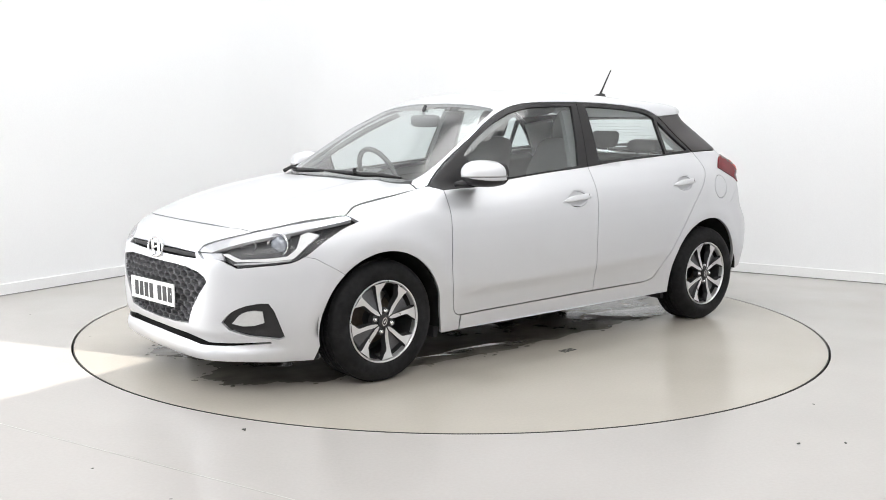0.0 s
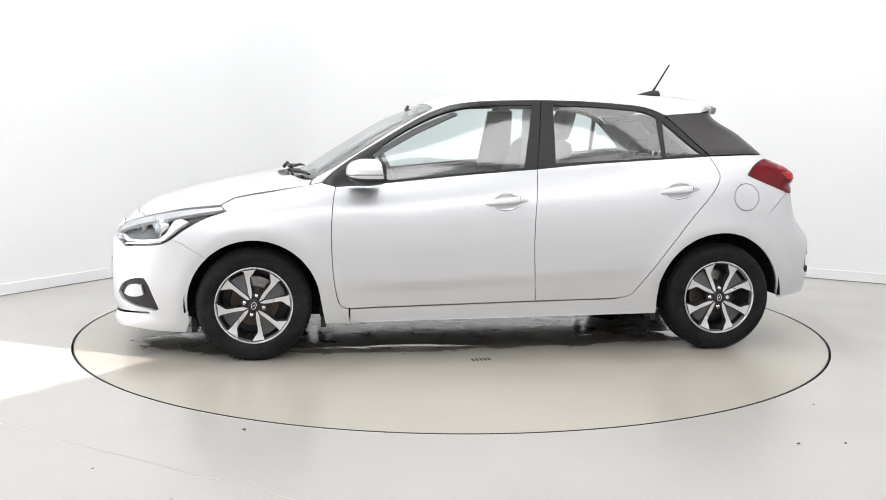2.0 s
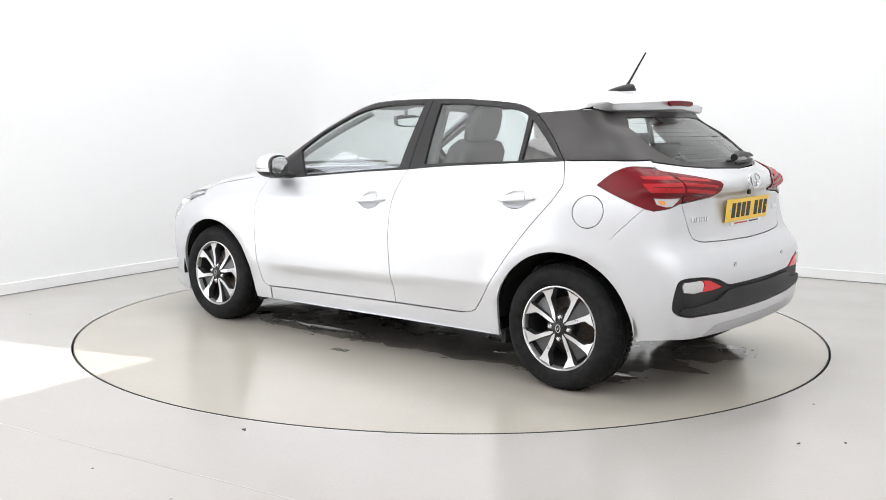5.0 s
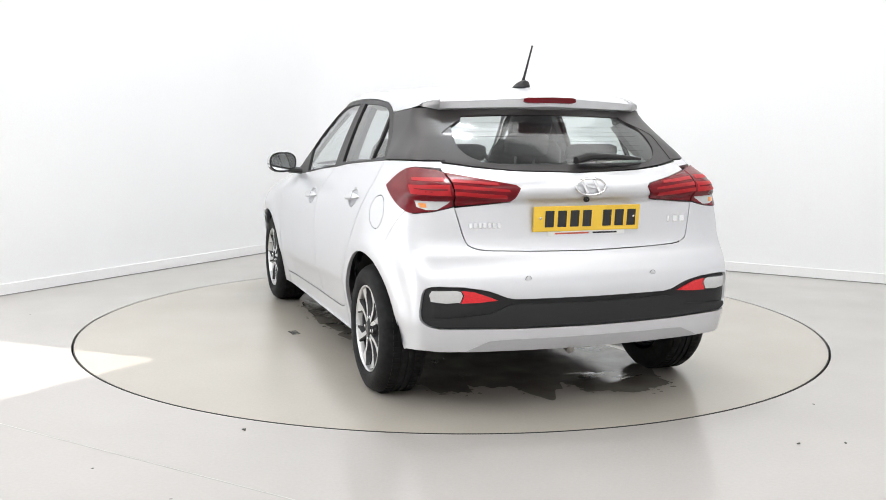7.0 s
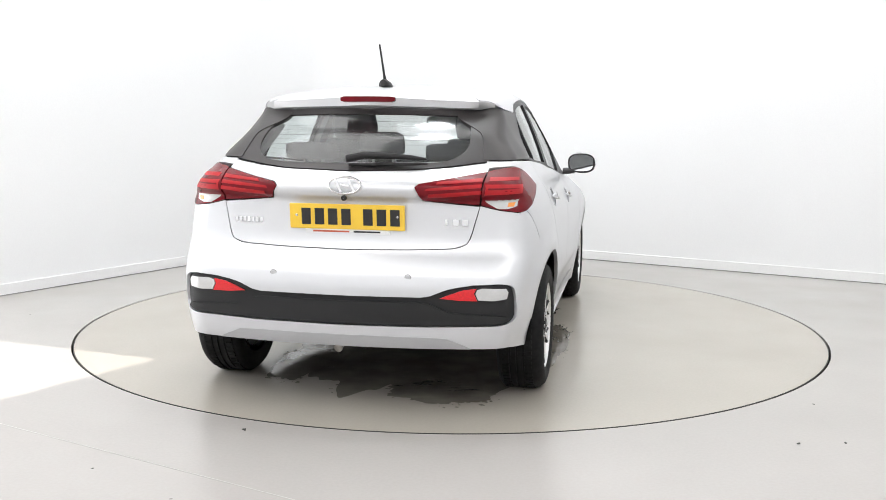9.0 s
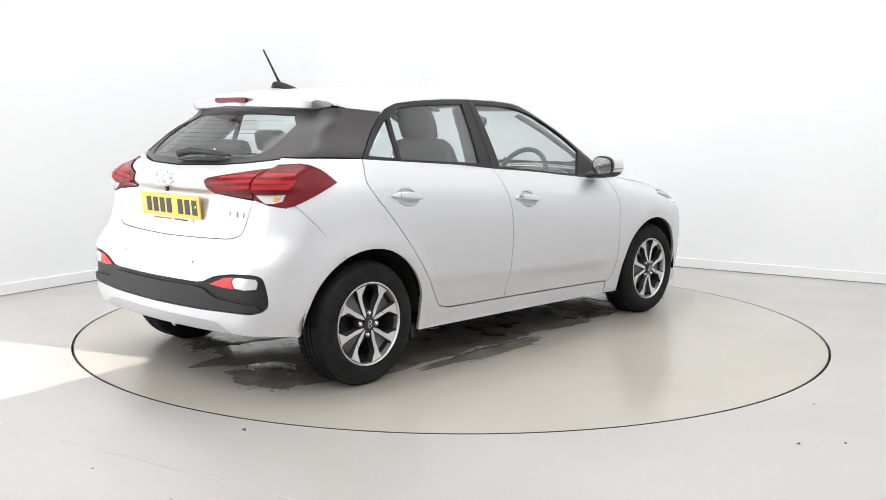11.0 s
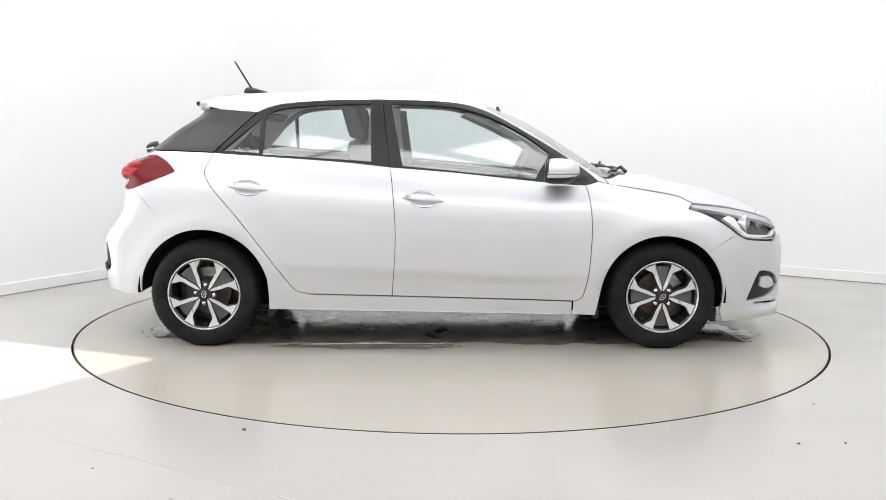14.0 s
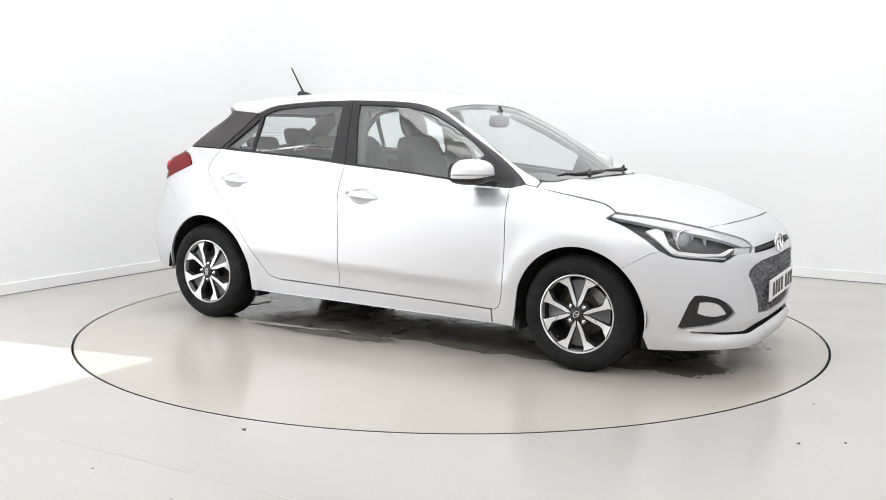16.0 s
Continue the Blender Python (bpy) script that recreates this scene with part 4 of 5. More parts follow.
def emblem(car, m, rx, rz, way):
    secs = []
    n = 40
    pts = [Vector((0, rx * math.cos(2 * math.pi * i / n), rz * math.sin(2 * math.pi * i / n))) for i in range(n)]
    bm = bmesh.new()
    rings = []
    for p in pts:
        o = p.normalized()
        rings.append([bm.verts.new(m @ (p + o * (a * .0058) + Vector((way * b * .006, 0, 0)))) for a, b in ((1, 0), (.7, .8), (0, 1.1), (-.7, .8), (-1, 0), (0, -.6))])
    for i in range(n):
        a, b = rings[i], rings[(i + 1) % n]
        for k in range(6):
            bm.faces.new((a[k], a[(k + 1) % 6], b[(k + 1) % 6], b[k]))
    e = part("badge", bm, CHROME, car, "chrome oval badge ring with a slanted bar")
    for y0, y1 in ((.62, .22), (-.22, -.62)):
        bar = loft([[m @ Vector((way * x, rx * (yy + d), rz * zz)) for x, d in ((-.002, -.085), (.005, -.075), (.005, .075), (-.002, .085))] for yy, zz in ((y0 * -way, .80), (y1 * -way, -.80))])
        part("badge_bar", bar, CHROME, e, angle=20)
    bar = loft([[m @ Vector((way * x, rx * yy, rz * (zz + d))) for x, d in ((-.002, -.10), (.005, -.10), (.005, .10), (-.002, .10))] for yy, zz in ((-.28, -.12), (.28, .12))])
    part("badge_bar", bar, CHROME, e, angle=20)


def plate(car, m, mat, w, h, dealer):
    """Number plate: the characters stand as plain dark bars."""
    p = part("number_plate", moved(box(-w / 2, w / 2, -.004, .004, -h / 2, h / 2, .003), m), mat, car, "number plate with plain dark bars", smooth=False)
    x = -.205
    for i in range(7):
        if i == 4:
            x += .040
        part("plate_bar", moved(box(x, x + .042, -.0056, -.003, -.036, .036), m), INK, p, smooth=False)
        x += .0605 if i != 3 else .0585
    for s in (-1, 1):
        part("plate_screw", moved(lathe([(.006, .0), (.006, -.0055), (.001, -.006)], 12), m @ Matrix.Translation((s * .228, 0, .004))), CHROME, p)
    if dealer:
        d = part("dealer_strip", moved(box(-.19, .19, -.003, .004, -h / 2 - .019, -h / 2 - .001), m), WHITEPLATE, p, smooth=False)
        part("dealer_bar", moved(box(-.155, .01, -.0045, -.002, -h / 2 - .013, -h / 2 - .006), m), REDINK, d, smooth=False)
        part("dealer_bar", moved(box(.03, .15, -.0045, -.002, -h / 2 - .013, -h / 2 - .006), m), INK, d, smooth=False)
    return p


WS = curve((.945, .600), (.853, .622), (.689, .613), (.498, .574), (.31, .515), n=4) + curve((.300, .47), (.305, .3), (.318, 0), n=3)
WS_LOW = curve((.945, .600), (1.02, .50), (1.09, .33), (1.115, 0), n=4)
BON_REAR = curve((.975, .615), (1.045, .515), (1.145, .33), (1.175, 0), n=4)


def build_top(car):
    # roof with both windscreen pillars, one skin
    fl = chart("L", FRAME_TOP + FRAME_TOP_REAR[1:-8])
    edge_l = list(zip(*uv_of("C", fl)))
    edge_l = [e for e in edge_l if e[0] > -1.004]
    tail3 = list(chart("L", [(-1.008, 1.311), (-1.08, 1.316), (-1.15, 1.321), (-1.22, 1.326), (-1.28, 1.330), (-1.34, 1.334)]))
    tail_uv = put("C", tail3) + put("C", list(chart("T", [(-1.33, .47), (-1.33, .25), (-1.33, 0)])))
    ws3 = chart("T", WS)
    ws_uv = put("C", ws3)
    base = put("C", [chart("T", [(.972, .618)])[0], chart("T", [(.985, .690)])[0]])
    half = ws_uv[::-1] + base + edge_l + tail_uv
    panel("roof", "C", both_v(half), PAINT, car, step=.035, thick=.02, label="silver roof skin with the windscreen pillars")
    panel("roof_lining", "C", both_v([(.27, 0), (.27, .55), (.1, .80), (-.3, .86), (-.8, .86), (-1.1, .78), (-1.2, .5), (-1.2, 0)]), LINER, car, step=.08, lift=-.035, thick=.004, label="pale grey headlining")
    screen = panel("windscreen", "T", both_v(WS_LOW[::-1] + WS[1:]), SCREEN, car, step=.05, gap=.001, lift=-.004, thick=.005, label="clear windscreen")
    panel("cowl", "T", both_v(BON_REAR[::-1] + WS_LOW), BLACK, car, step=.03, gap=.001, lift=-.012, thick=.02, label="black scuttle panel below the windscreen")
    bon = (BON_REAR[::-1] + [(.990, .692)] + curve((1.126, .698), (1.35, .702), (1.403, .715), (1.449, .742), n=3) + curve((1.486, .735), (1.594, .704), (1.742, .649), (1.862, .574), n=3)
           + curve((1.886, .510), (1.916, .427), (1.945, .2), (1.953, 0), n=3))
    panel("bonnet", "T", both_v(bon), PAINT, car, step=.03, gap=.0017, label="silver bonnet with soft lengthwise creases")
    # wipers
    for y0, y1, x0, x1, ln in ((.56, -.02, 1.0, 1.10, 0), (-.02, -.50, 1.11, 1.03, 1)):
        pts = [skin_point("T", x0 + (x1 - x0) * t - .02 + .05 * math.sin(math.pi * t), y0 + (y1 - y0) * t, .020)[0] for t in np.linspace(0, 1, 9)]
        w = part("wiper", tube(pts, [.006, .010, .012, .013, .013, .012, .010, .008, .004], 8), BLACK, car, "black windscreen wiper")
        piv = skin_point("T", 1.10 if ln == 0 else 1.14, .30 if ln == 0 else -.36, .02)[0]
        part("wiper_arm", tube([piv, (piv + pts[4]) / 2 + Vector((0, 0, .022)), pts[4]], [.012, .010, .007], 8), BLACK, w)
    # aerial
    base = loft([[(x, w * math.cos(a), 1.4385 + (-.004 if x > -1.09 else 0) + max(hh * math.sin(a), -.004)) for a in np.linspace(0, 2 * math.pi, 16, endpoint=False)] for x, w, hh in ((-1.045, .004, .006), (-1.08, .022, .016), (-1.13, .030, .026), (-1.17, .028, .034), (-1.195, .022, .030), (-1.205, .012, .014))])
    ae = part("aerial_base", moved(base, Matrix.Translation((0, 0, .002))), BLACK, car, "black roof aerial foot")
    part("aerial_mast", tube([(-1.158, 0, 1.462), (-1.175, 0, 1.49), (-1.262, 0, 1.633)], [.010, .006, .0042], 10), BLACK, ae, "slim black rod aerial")


def build_rear(car):
    # spoiler lip over the rear window
    aa = np.linspace(-1, 1, 41)
    ee = np.abs(aa)
    xf, xe = -1.235 - .055 * ee**3, -1.478 + .115 * ee**2.2
    tz = 1.392 - .026 * ee**2
    rows = []
    for k in range(3):
        x = xf + (xe - xf) * k / 3
        y = aa * (chart("L", np.stack([x, 0 * x + 1.338], 1))[:, 1] - .001)
        z = chart("T", np.stack([x, y * (.975 + .023 * ee**4)], 1))[:, 2] + .004 - .012 * ee**8
        rows.append(np.stack([x, y, np.minimum(z + .003, tz + .012) if k == 2 else z], 1))
    ye = aa * (chart("L", np.stack([xe + .03, 0 * xe + 1.338], 1))[:, 1] - .006)
    for dx, z in ((.012, tz - .006 * ee**8), (0, tz - .008), (.005, 1.340 - .012 * ee**2), (.02, 1.333 - .012 * ee**2), (.09 - .03 * ee**6, 1.318 + .012 * ee**6)):
        rows.append(np.stack([xe + dx, ye, z], 1))
    rows.append(np.stack([xf, rows[0][:, 1], 1.312 + ee**6 * (rows[0][:, 2] - .010 - 1.312)], 1))
    secs = [[tuple(r[i]) for r in rows] for i in range(41)]
    sp = part("roof_spoiler", loft(secs), PAINT, car, "silver roof spoiler above the rear window", angle=50)
    secs = []
    for i in range(17):
        y = -.132 + .264 * i / 16
        xe = -1.478 + .115 * (abs(y) / .54) ** 2.2
        e = 1 if 0 < i < 16 else .6
        secs.append([(xe + .01, y, 1.368 + .013 * e), (xe - .004, y, 1.368 + .012 * e), (xe - .002, y, 1.368 - .012 * e), (xe + .012, y, 1.368 - .015 * e)])
    part("brake_light", loft(secs), REDLENS, sp, "dark red high brake light")
    glass_o = [(0, 1.0525), (.30, 1.060), (.45, 1.074), (.596, 1.094), (.574, 1.2), (.538, 1.318), (.3, 1.328), (0, 1.330)]
    clear = [(0, 1.082), (.33, 1.085)] + curve((.42, 1.095), (.475, 1.125), (.498, 1.17), (.487, 1.235), (.462, 1.278), (.42, 1.295), n=3) + [(.2, 1.302), (0, 1.303)]
    gate_low = [(0, .712), (.27, .716), (.45, .722)] + curve((.49, .727), (.535, .745), (.555, .79), n=3) + [(.585, .904), (.342, .926), (.312, .985), (.325, .999), (.604, 1.048), (.600, 1.088), (.45, 1.068), (.30, 1.056), (0, 1.0485)]
    gate = panel("tailgate", "B", both(gate_low), PAINT, car, step=.026, label="silver tailgate")
    panel("rear_window_border", "B", both(glass_o), GLOSSBLACK, gate, holes=[both(clear)], step=.018, gap=.0015, lift=-.003, thick=.008, hole_gap=0, label="black rear window border")
    panel("rear_window", "B", both(clear), REARGLASS, gate, step=.06, gap=-.003, lift=-.008, thick=.004, label="rear window with heater wires")
    for i in range(9):
        z = 1.105 + i * .021
        hw = .43 if i < 7 else .40
        pts = [skin_point("B", y, z, -.010)[0] for y in np.linspace(-hw, hw, 13)]
        part("heater_wire", tube(pts, .0008, 4), TRIM, gate)
    for s in (1, -1):
        inner = [(s * y, z) for y, z in ((.600, 1.046), (.45, 1.020), (.327, .998), (.309, .985), (.340, .930), (.45, .917), (.582, .908))]
        t2 = panel("tail_lamp_inner", "B", inner, REDLENS, gate, step=.02, gap=.002, lift=.006, thick=.035, label="dark red inner tail lamp on the tailgate")
        for z0, z1, e in ((.998, 1.010, .40), (.975, .986, .355), (.950, .963, .365)):
            panel("light_guide", "B", [(s * y, z) for y, z in ((.592, z0 + .008), (e, z0 - .004), (e + .006, z1 - .006), (.592, z1 + .010))], REDBAR, t2, step=.02, gap=0, lift=.0075, thick=.002)
        # badge bars in place of lettering
        lst = [.520 - .0205 * k for k in range(7)] if s == 1 else [.555, .515, .478]
        for k, y in enumerate(lst):
            yw = .007 if s == 1 else (.005 if k == 0 else .013)
            p, n = skin_point("B", s * y if s == 1 else -(.445 + .04 * k + (.0 if k else .0)), .826 if s == 1 else .834, .003)
            part("badge_lettering_bar", moved(box(-.003, .003, -yw, yw, -.0115 if s == 1 else -.014, .0115 if s == 1 else .014, .001), Matrix.Translation(p) @ pose(0, 0, 0, 0, 4, 0)), CHROME, gate, smooth=False)
    p, n = skin_point("B", -.009, .988, .006)
    emblem(car, Matrix.Translation(p) @ pose(0, 0, 0, 0, 6, 0), .072, .036, -1)
    part("camera_button", moved(lathe([(.012, 0), (.012, -.012), (.001, -.014)], 16), Matrix.Translation((-1.845, 0, .934)) @ pose(0, 0, 0, 0, 0, -90)), BLACK, gate)
    plate(car, Matrix.Translation((-1.843, -.010, .852)) @ pose(0, 0, 0, 5, 0, -90), YELLOW, .52, .111, True)
    # wiper
    pts = [skin_point("B", y, z, .026)[0] for y, z in ((.015, 1.082), (-.06, 1.098), (-.16, 1.096), (-.27, 1.090), (-.335, 1.084))]
    w = part("rear_wiper", tube(pts, [.018, .017, .014, .011, .005], 10), BLACK, gate, "black rear wiper")
    pts = [skin_point("B", y, z, .010)[0] for y, z in ((.0, 1.068), (-.12, 1.070), (-.24, 1.072), (-.34, 1.076))]
    part("wiper_blade", tube(pts, [.006, .009, .009, .005], 8), BLACK, w)
    # bumper
    a1 = math.degrees(math.atan2(.648 - WHEEL_Z, -1.448 + WHEEL_X))
    half = (put("NB", [(-1.87, 0, .296), (-1.87, .3, .298), (-1.86, .5, .300), (-1.80, .70, .305), (-1.70, .79, .290)])
            + conv("L", [(-1.668, .282)] + arc(-WHEEL_X, WHEEL_Z, .364, 179, a1, 14) + between((-1.448, .648), (-1.587, .79), (-1.688, .893)), "NB")
            + put("NB", curve((-1.722, .764, .876), (-1.752, .671, .886), n=2)) + conv("B", [(.586, .906)] + curve((.557, .79), (.537, .744), (.49, .725), n=2) + [(.45, .7205), (.27, .7145), (0, .710)], "NB"))
    black = [(0, .522), (.36, .524)] + curve((.40, .531), (.48, .562), (.58, .580), n=3) + curve((.69, .586), (.735, .578), (.752, .545), (.757, .45), (.735, .418), (.69, .406), n=3) + [(.385, .396), (0, .393)]
    black_nb = conv("B", both(black), "NB")
    bump = panel("rear_bumper", "NB", both(half), PAINT, car, holes=[black_nb], step=.028, gap=.0006, label="silver rear bumper with a black lower insert")
    panel("bumper_insert", "NB", black_nb, PLASTIC, bump, step=.03, gap=.001, lift=-.012, thick=.01, label="black grained bumper insert")
    step_o = [(0, .500), (.345, .502), (.395, .497), (.475, .462), (.62, .452), (.72, .448), (.735, .430), (.69, .414), (.385, .404), (0, .401)]
    panel("insert_step", "NB", conv("B", both(step_o), "NB"), PLASTIC, bump, step=.03, gap=0, lift=.002, thick=.02, label="raised lower step of the black insert")
    for s in (1, -1):
        f = lambda pts: conv("B", [(s * y, z) for y, z in pts], "NB")
        panel("rear_fog_lens", "NB", f([(.718, .567), (.62, .568), (.598, .562), (.590, .545), (.602, .517), (.66, .514), (.722, .522), (.728, .55)]), LAMPWHITE, bump, step=.02, gap=0, lift=-.004, thick=.01, label="clear ribbed lamp in the rear bumper")
        panel("rear_reflector", "NB", f([(.594, .567), (.54, .560), (.48, .537), (.44, .521), (.52, .514), (.598, .513), (.584, .545)]), REDREFLECT, bump, step=.02, gap=0, lift=-.004, thick=.01, label="red reflector in the rear bumper")
        p, n = skin_point("B", s * .302, .607, 0)
        part("parking_sensor", moved(lathe([(.0125, .0), (.0125, -.0015), (.010, -.0025), (.001, -.003)], 18), Matrix.Translation(p) @ pose(0, 0, 0, 8, 0, -90)), PAINT, bump)
        part("sensor_ring", moved(lathe([(.0142, .0005), (.0142, -.0012), (.0125, -.0012)], 18), Matrix.Translation(p) @ pose(0, 0, 0, 8, 0, -90)), BLACK, bump)
    dif = conv("B", both([(0, .350), (.40, .350), (.47, .346), (.53, .322), (.57, .302), (.3, .299), (0, .298)]), "NB")
    panel("lower_valance", "NB", dif, DIFFUSER, bump, step=.03, gap=0, lift=.003, thick=.006, label="grey lower valance")
    part("exhaust_tip", tube([(-1.60, .05, .275), (-1.76, .045, .275), (-1.815, .042, .258)], .019, 14), STEEL, car, "dull steel exhaust tip")


# ---- wheels ----
def build_wheel(car):
    """One road wheel, facing +y, its hub at the origin."""
    w = new("wheel")
    w.parent = car
    tagged(w, "eight-spoke two-tone alloy wheel with a black tyre")
    R, r = .302, .2
    tyre = part("tyre", lathe([(r - .004, -.010), (r + .006, .004), (.225, .013), (.255, .016), (.280, .006), (.294, -.012), (.2995, -.030), (R, -.045), (R, -.068), (.297, -.069), (.297, -.076), (R, -.077), (R + .0012, -.098), (.297, -.099), (.297, -.106), (R + .0012, -.107), (R, -.130), (.297, -.131), (.297, -.138), (R, -.139), (R - .002, -.160), (.294, -.182), (.28, -.196), (.25, -.204), (r, -.195)], 96), RUBBER, w, "black tyre", angle=50)
    rim = part("rim", lathe([(.203, -.003), (.2045, .001), (.203, .005), (.199, .006), (.1955, .003), (.193, -.006), (.190, -.022), (.184, -.06), (.180, -.12), (.186, -.19)], 96), ALLOY, w, "machined alloy rim edge")
    part("barrel", lathe([(.1885, -.024), (.181, -.06), (.176, -.17), (.001, -.172)], 64), ALLOYDARK, rim, "dark wheel barrel")
    part("brake_disc", lathe([(.128, -.118), (.130, -.122), (.130, -.134), (.05, -.136), (.05, -.115), (.128, -.115)], 64), BROWNDISC, w, "dark brown-grey brake disc")
    cal = []
    for a in range(-34, 35, 4):
        c, s = math.cos(radians(a + 165)), math.sin(radians(a + 165))
        cal.append([(q * c, y, q * s) for q, y in ((.088, -.10), (.140, -.10), (.146, -.115), (.146, -.15), (.088, -.15))])
    part("brake_caliper", loft(cal), STEEL, w)
    # spokes: four pairs, each pair rooted between two bolts, with a dark recessed web in its fork
    rows = ((.034, 1.5, 12.0, -.004), (.050, 1.0, 22.5, -.004), (.060, 1.6, 23.6, -.005), (.072, 5.0, 24.2, -.0065), (.085, 7.6, 24.2, -.008), (.102, 9.8, 23.6, -.009), (.120, 11.2, 23.0, -.009), (.138, 12.1, 23.0, -.008),
            (.149, 12.6, 24.2, -.007), (.158, 12.9, 26.8, -.006), (.167, 13.3, 29.6, -.005), (.177, 13.5, 31.6, -.0035), (.186, 13.2, 33.0, -.002), (.1925, 11.5, 35.5, -.001))
    for k in range(4):
        mid = 45 + 90 * k
        for s in (-1, 1):
            secs, fs = [], []
            for rr, off_in, off_out, y in rows:
                def at(off, yy):
                    a = radians(mid + s * off)
                    return Vector((rr * math.cos(a), yy, rr * math.sin(a)))
                e = math.degrees(.0022 / rr)
                d = min(.034, .010 + (rr - .034) * .3)
                secs.append([at(off_in - e * .2, y - d), at(off_in, y - .004), at(off_in + e, y), at(off_out - e, y), at(off_out, y - .004), at(off_out + e * 1.2, y - d)])
                fs.append([at(off_in + e * 1.1, y - .002), at(off_in + e * 1.3, y + .001), at(off_out - e * 1.3, y + .001), at(off_out - e * 1.1, y - .002)])
            sp = part("spoke", loft(secs), ALLOYDARK, rim, "two-tone spoke with a machined face", angle=30)
            part("spoke_face", loft(fs), ALLOY, sp, angle=25)
        web = []
        for rr, half, y in ((.056, 3.0, -.010), (.075, 7.5, -.016), (.10, 10.6, -.022), (.125, 12.4, -.027), (.15, 13.4, -.031), (.172, 14.0, -.033)):
            ring = []
            for off, dy in ((-half, 0), (0, -.004), (half, 0), (half, -.012), (-half, -.012)):
                a = radians(mid + off)
                ring.append((rr * math.cos(a), y + dy, rr * math.sin(a)))
            web.append(ring)
        part("spoke_web", loft(web), POCKET, rim, "dark grey recess between paired spokes")
    part("hub", lathe([(.067, -.04), (.067, -.020), (.063, -.012), (.036, -.010)], 40), ALLOYDARK, rim)
    cap = part("hub_cap", lathe([(.035, -.010), (.035, .000), (.030, .003), (.001, .0045)], 32), BLACK, rim, "black hub cap with a small oval badge")
    ring = bmesh.new()
    rg = []
    for i in range(24):
        a = 2 * math.pi * i / 24
        p = Vector((.019 * math.cos(a), .004, .012 * math.sin(a)))
        o = Vector((math.cos(a), 0, math.sin(a)))
        rg.append([ring.verts.new(p + o * d + Vector((0, e, 0))) for d, e in ((.0018, -.001), (.0018, .002), (-.0018, .002), (-.0018, -.001))])
    for i in range(24):
        for q in range(4):
            ring.faces.new((rg[i][q], rg[i][(q + 1) % 4], rg[(i + 1) % 24][(q + 1) % 4], rg[(i + 1) % 24][q]))
    part("cap_badge", ring, CHROME, cap)
    part("cap_badge_bar", moved(box(-.0075, .0075, .003, .0062, -.002, .002), pose(0, 0, 0, 0, -35, 0)), CHROME, cap, smooth=False)
    for k in range(4):
        a = radians(90 * k)
        part("wheel_bolt", moved(lathe([(.0105, -.014), (.0105, -.006), (.0085, -.004), (.0085, .001), (.006, .0035), (.001, .004)], 16), Matrix.Translation((.0515 * math.cos(a), 0, .0515 * math.sin(a)))), CHROME, rim, "chrome wheel bolt")
    for k in range(4):
        a = radians(90 * k)
        part("bolt_cup", moved(lathe([(.0185, -.016), (.0185, -.0065), (.0165, -.005), (.0145, -.0065), (.0135, -.014)], 24), Matrix.Translation((.0515 * math.cos(a), 0, .0515 * math.sin(a)))), ALLOYDARK, rim)
    part("valve", moved(tube([(0, -.03, 0), (0, -.004, 0)], .006, 8), Matrix.Translation((.165, 0, -.015))), BLACK, rim)
    # tread blocks across the shoulder
    bm = bmesh.new()
    for i in range(72):
        a = 2 * math.pi * i / 72
        m = pose(0, 0, 0, 0, -math.degrees(a), 0) @ Matrix.Translation((.2985, 0, 0))
        for y0, y1 in ((-.034, -.066), (-.141, -.172)):
            bmesh.ops.create_cube(bm, size=1, matrix=m @ Matrix.Translation((0, (y0 + y1) / 2, 0)) @ Matrix.Diagonal((.012, abs(y1 - y0), .017, 1)))
    tagged(part("tread_pattern", bm, RUBBER, tyre, smooth=False), kind="stuff")
    return w


# ---- cabin ----
def cushion(secs, mat, name, parent, label=""):
    return part(name, loft(secs), mat, parent, label, angle=60)


def build_seat(car, y, x=0.0):
    s = new("front_seat")
    s.parent = car
    tagged(s, "dark cloth front seat with a headrest")
    cushion([[(x + .33 - .52 * t, y + q[0], .52 + q[1] + .05 * (1 - t)) for q in super_oval(0, 0, .255, .085, 3.2, 24)] for t in (0, .03, .2, .6, 1.0)], FABRIC, "seat_cushion", s)
    back = []
    for t in (0, .05, .25, .5, .75, .93, 1.0):
        xx, zz = x - .20 - .24 * t, .56 + .60 * t
        wid = .245 - .05 * max(t - .6, 0) / .4 - (.02 if t in (0, 1.0) else 0)
        th = .075 if t not in (0, 1.0) else .045
        back.append([(xx + q[1], y + q[0], zz + q[1] * .3) for q in super_oval(0, 0, wid, th, 3.4, 24)])
    cushion(back, FABRIC, "seat_back", s)
    hr = []
    for t in (0, .08, .4, .75, .95, 1.0):
        xx, zz = x - .435 - .055 * t, 1.165 + .185 * t
        wid = (.105, .125, .135, .125, .10, .075)[(0, .08, .4, .75, .95, 1.0).index(t)]
        hr.append([(xx + q[1], y + q[0], zz) for q in super_oval(0, 0, wid, .048 if 0 < t < 1 else .03, 2.8, 22)])
    cushion(hr, FABRIC, "headrest", s)
    for d in (-.06, .06):
        part("headrest_post", tube([(x - .425, y + d, 1.09), (x - .445, y + d, 1.19)], .006, 8), CHROME, s)
    return s


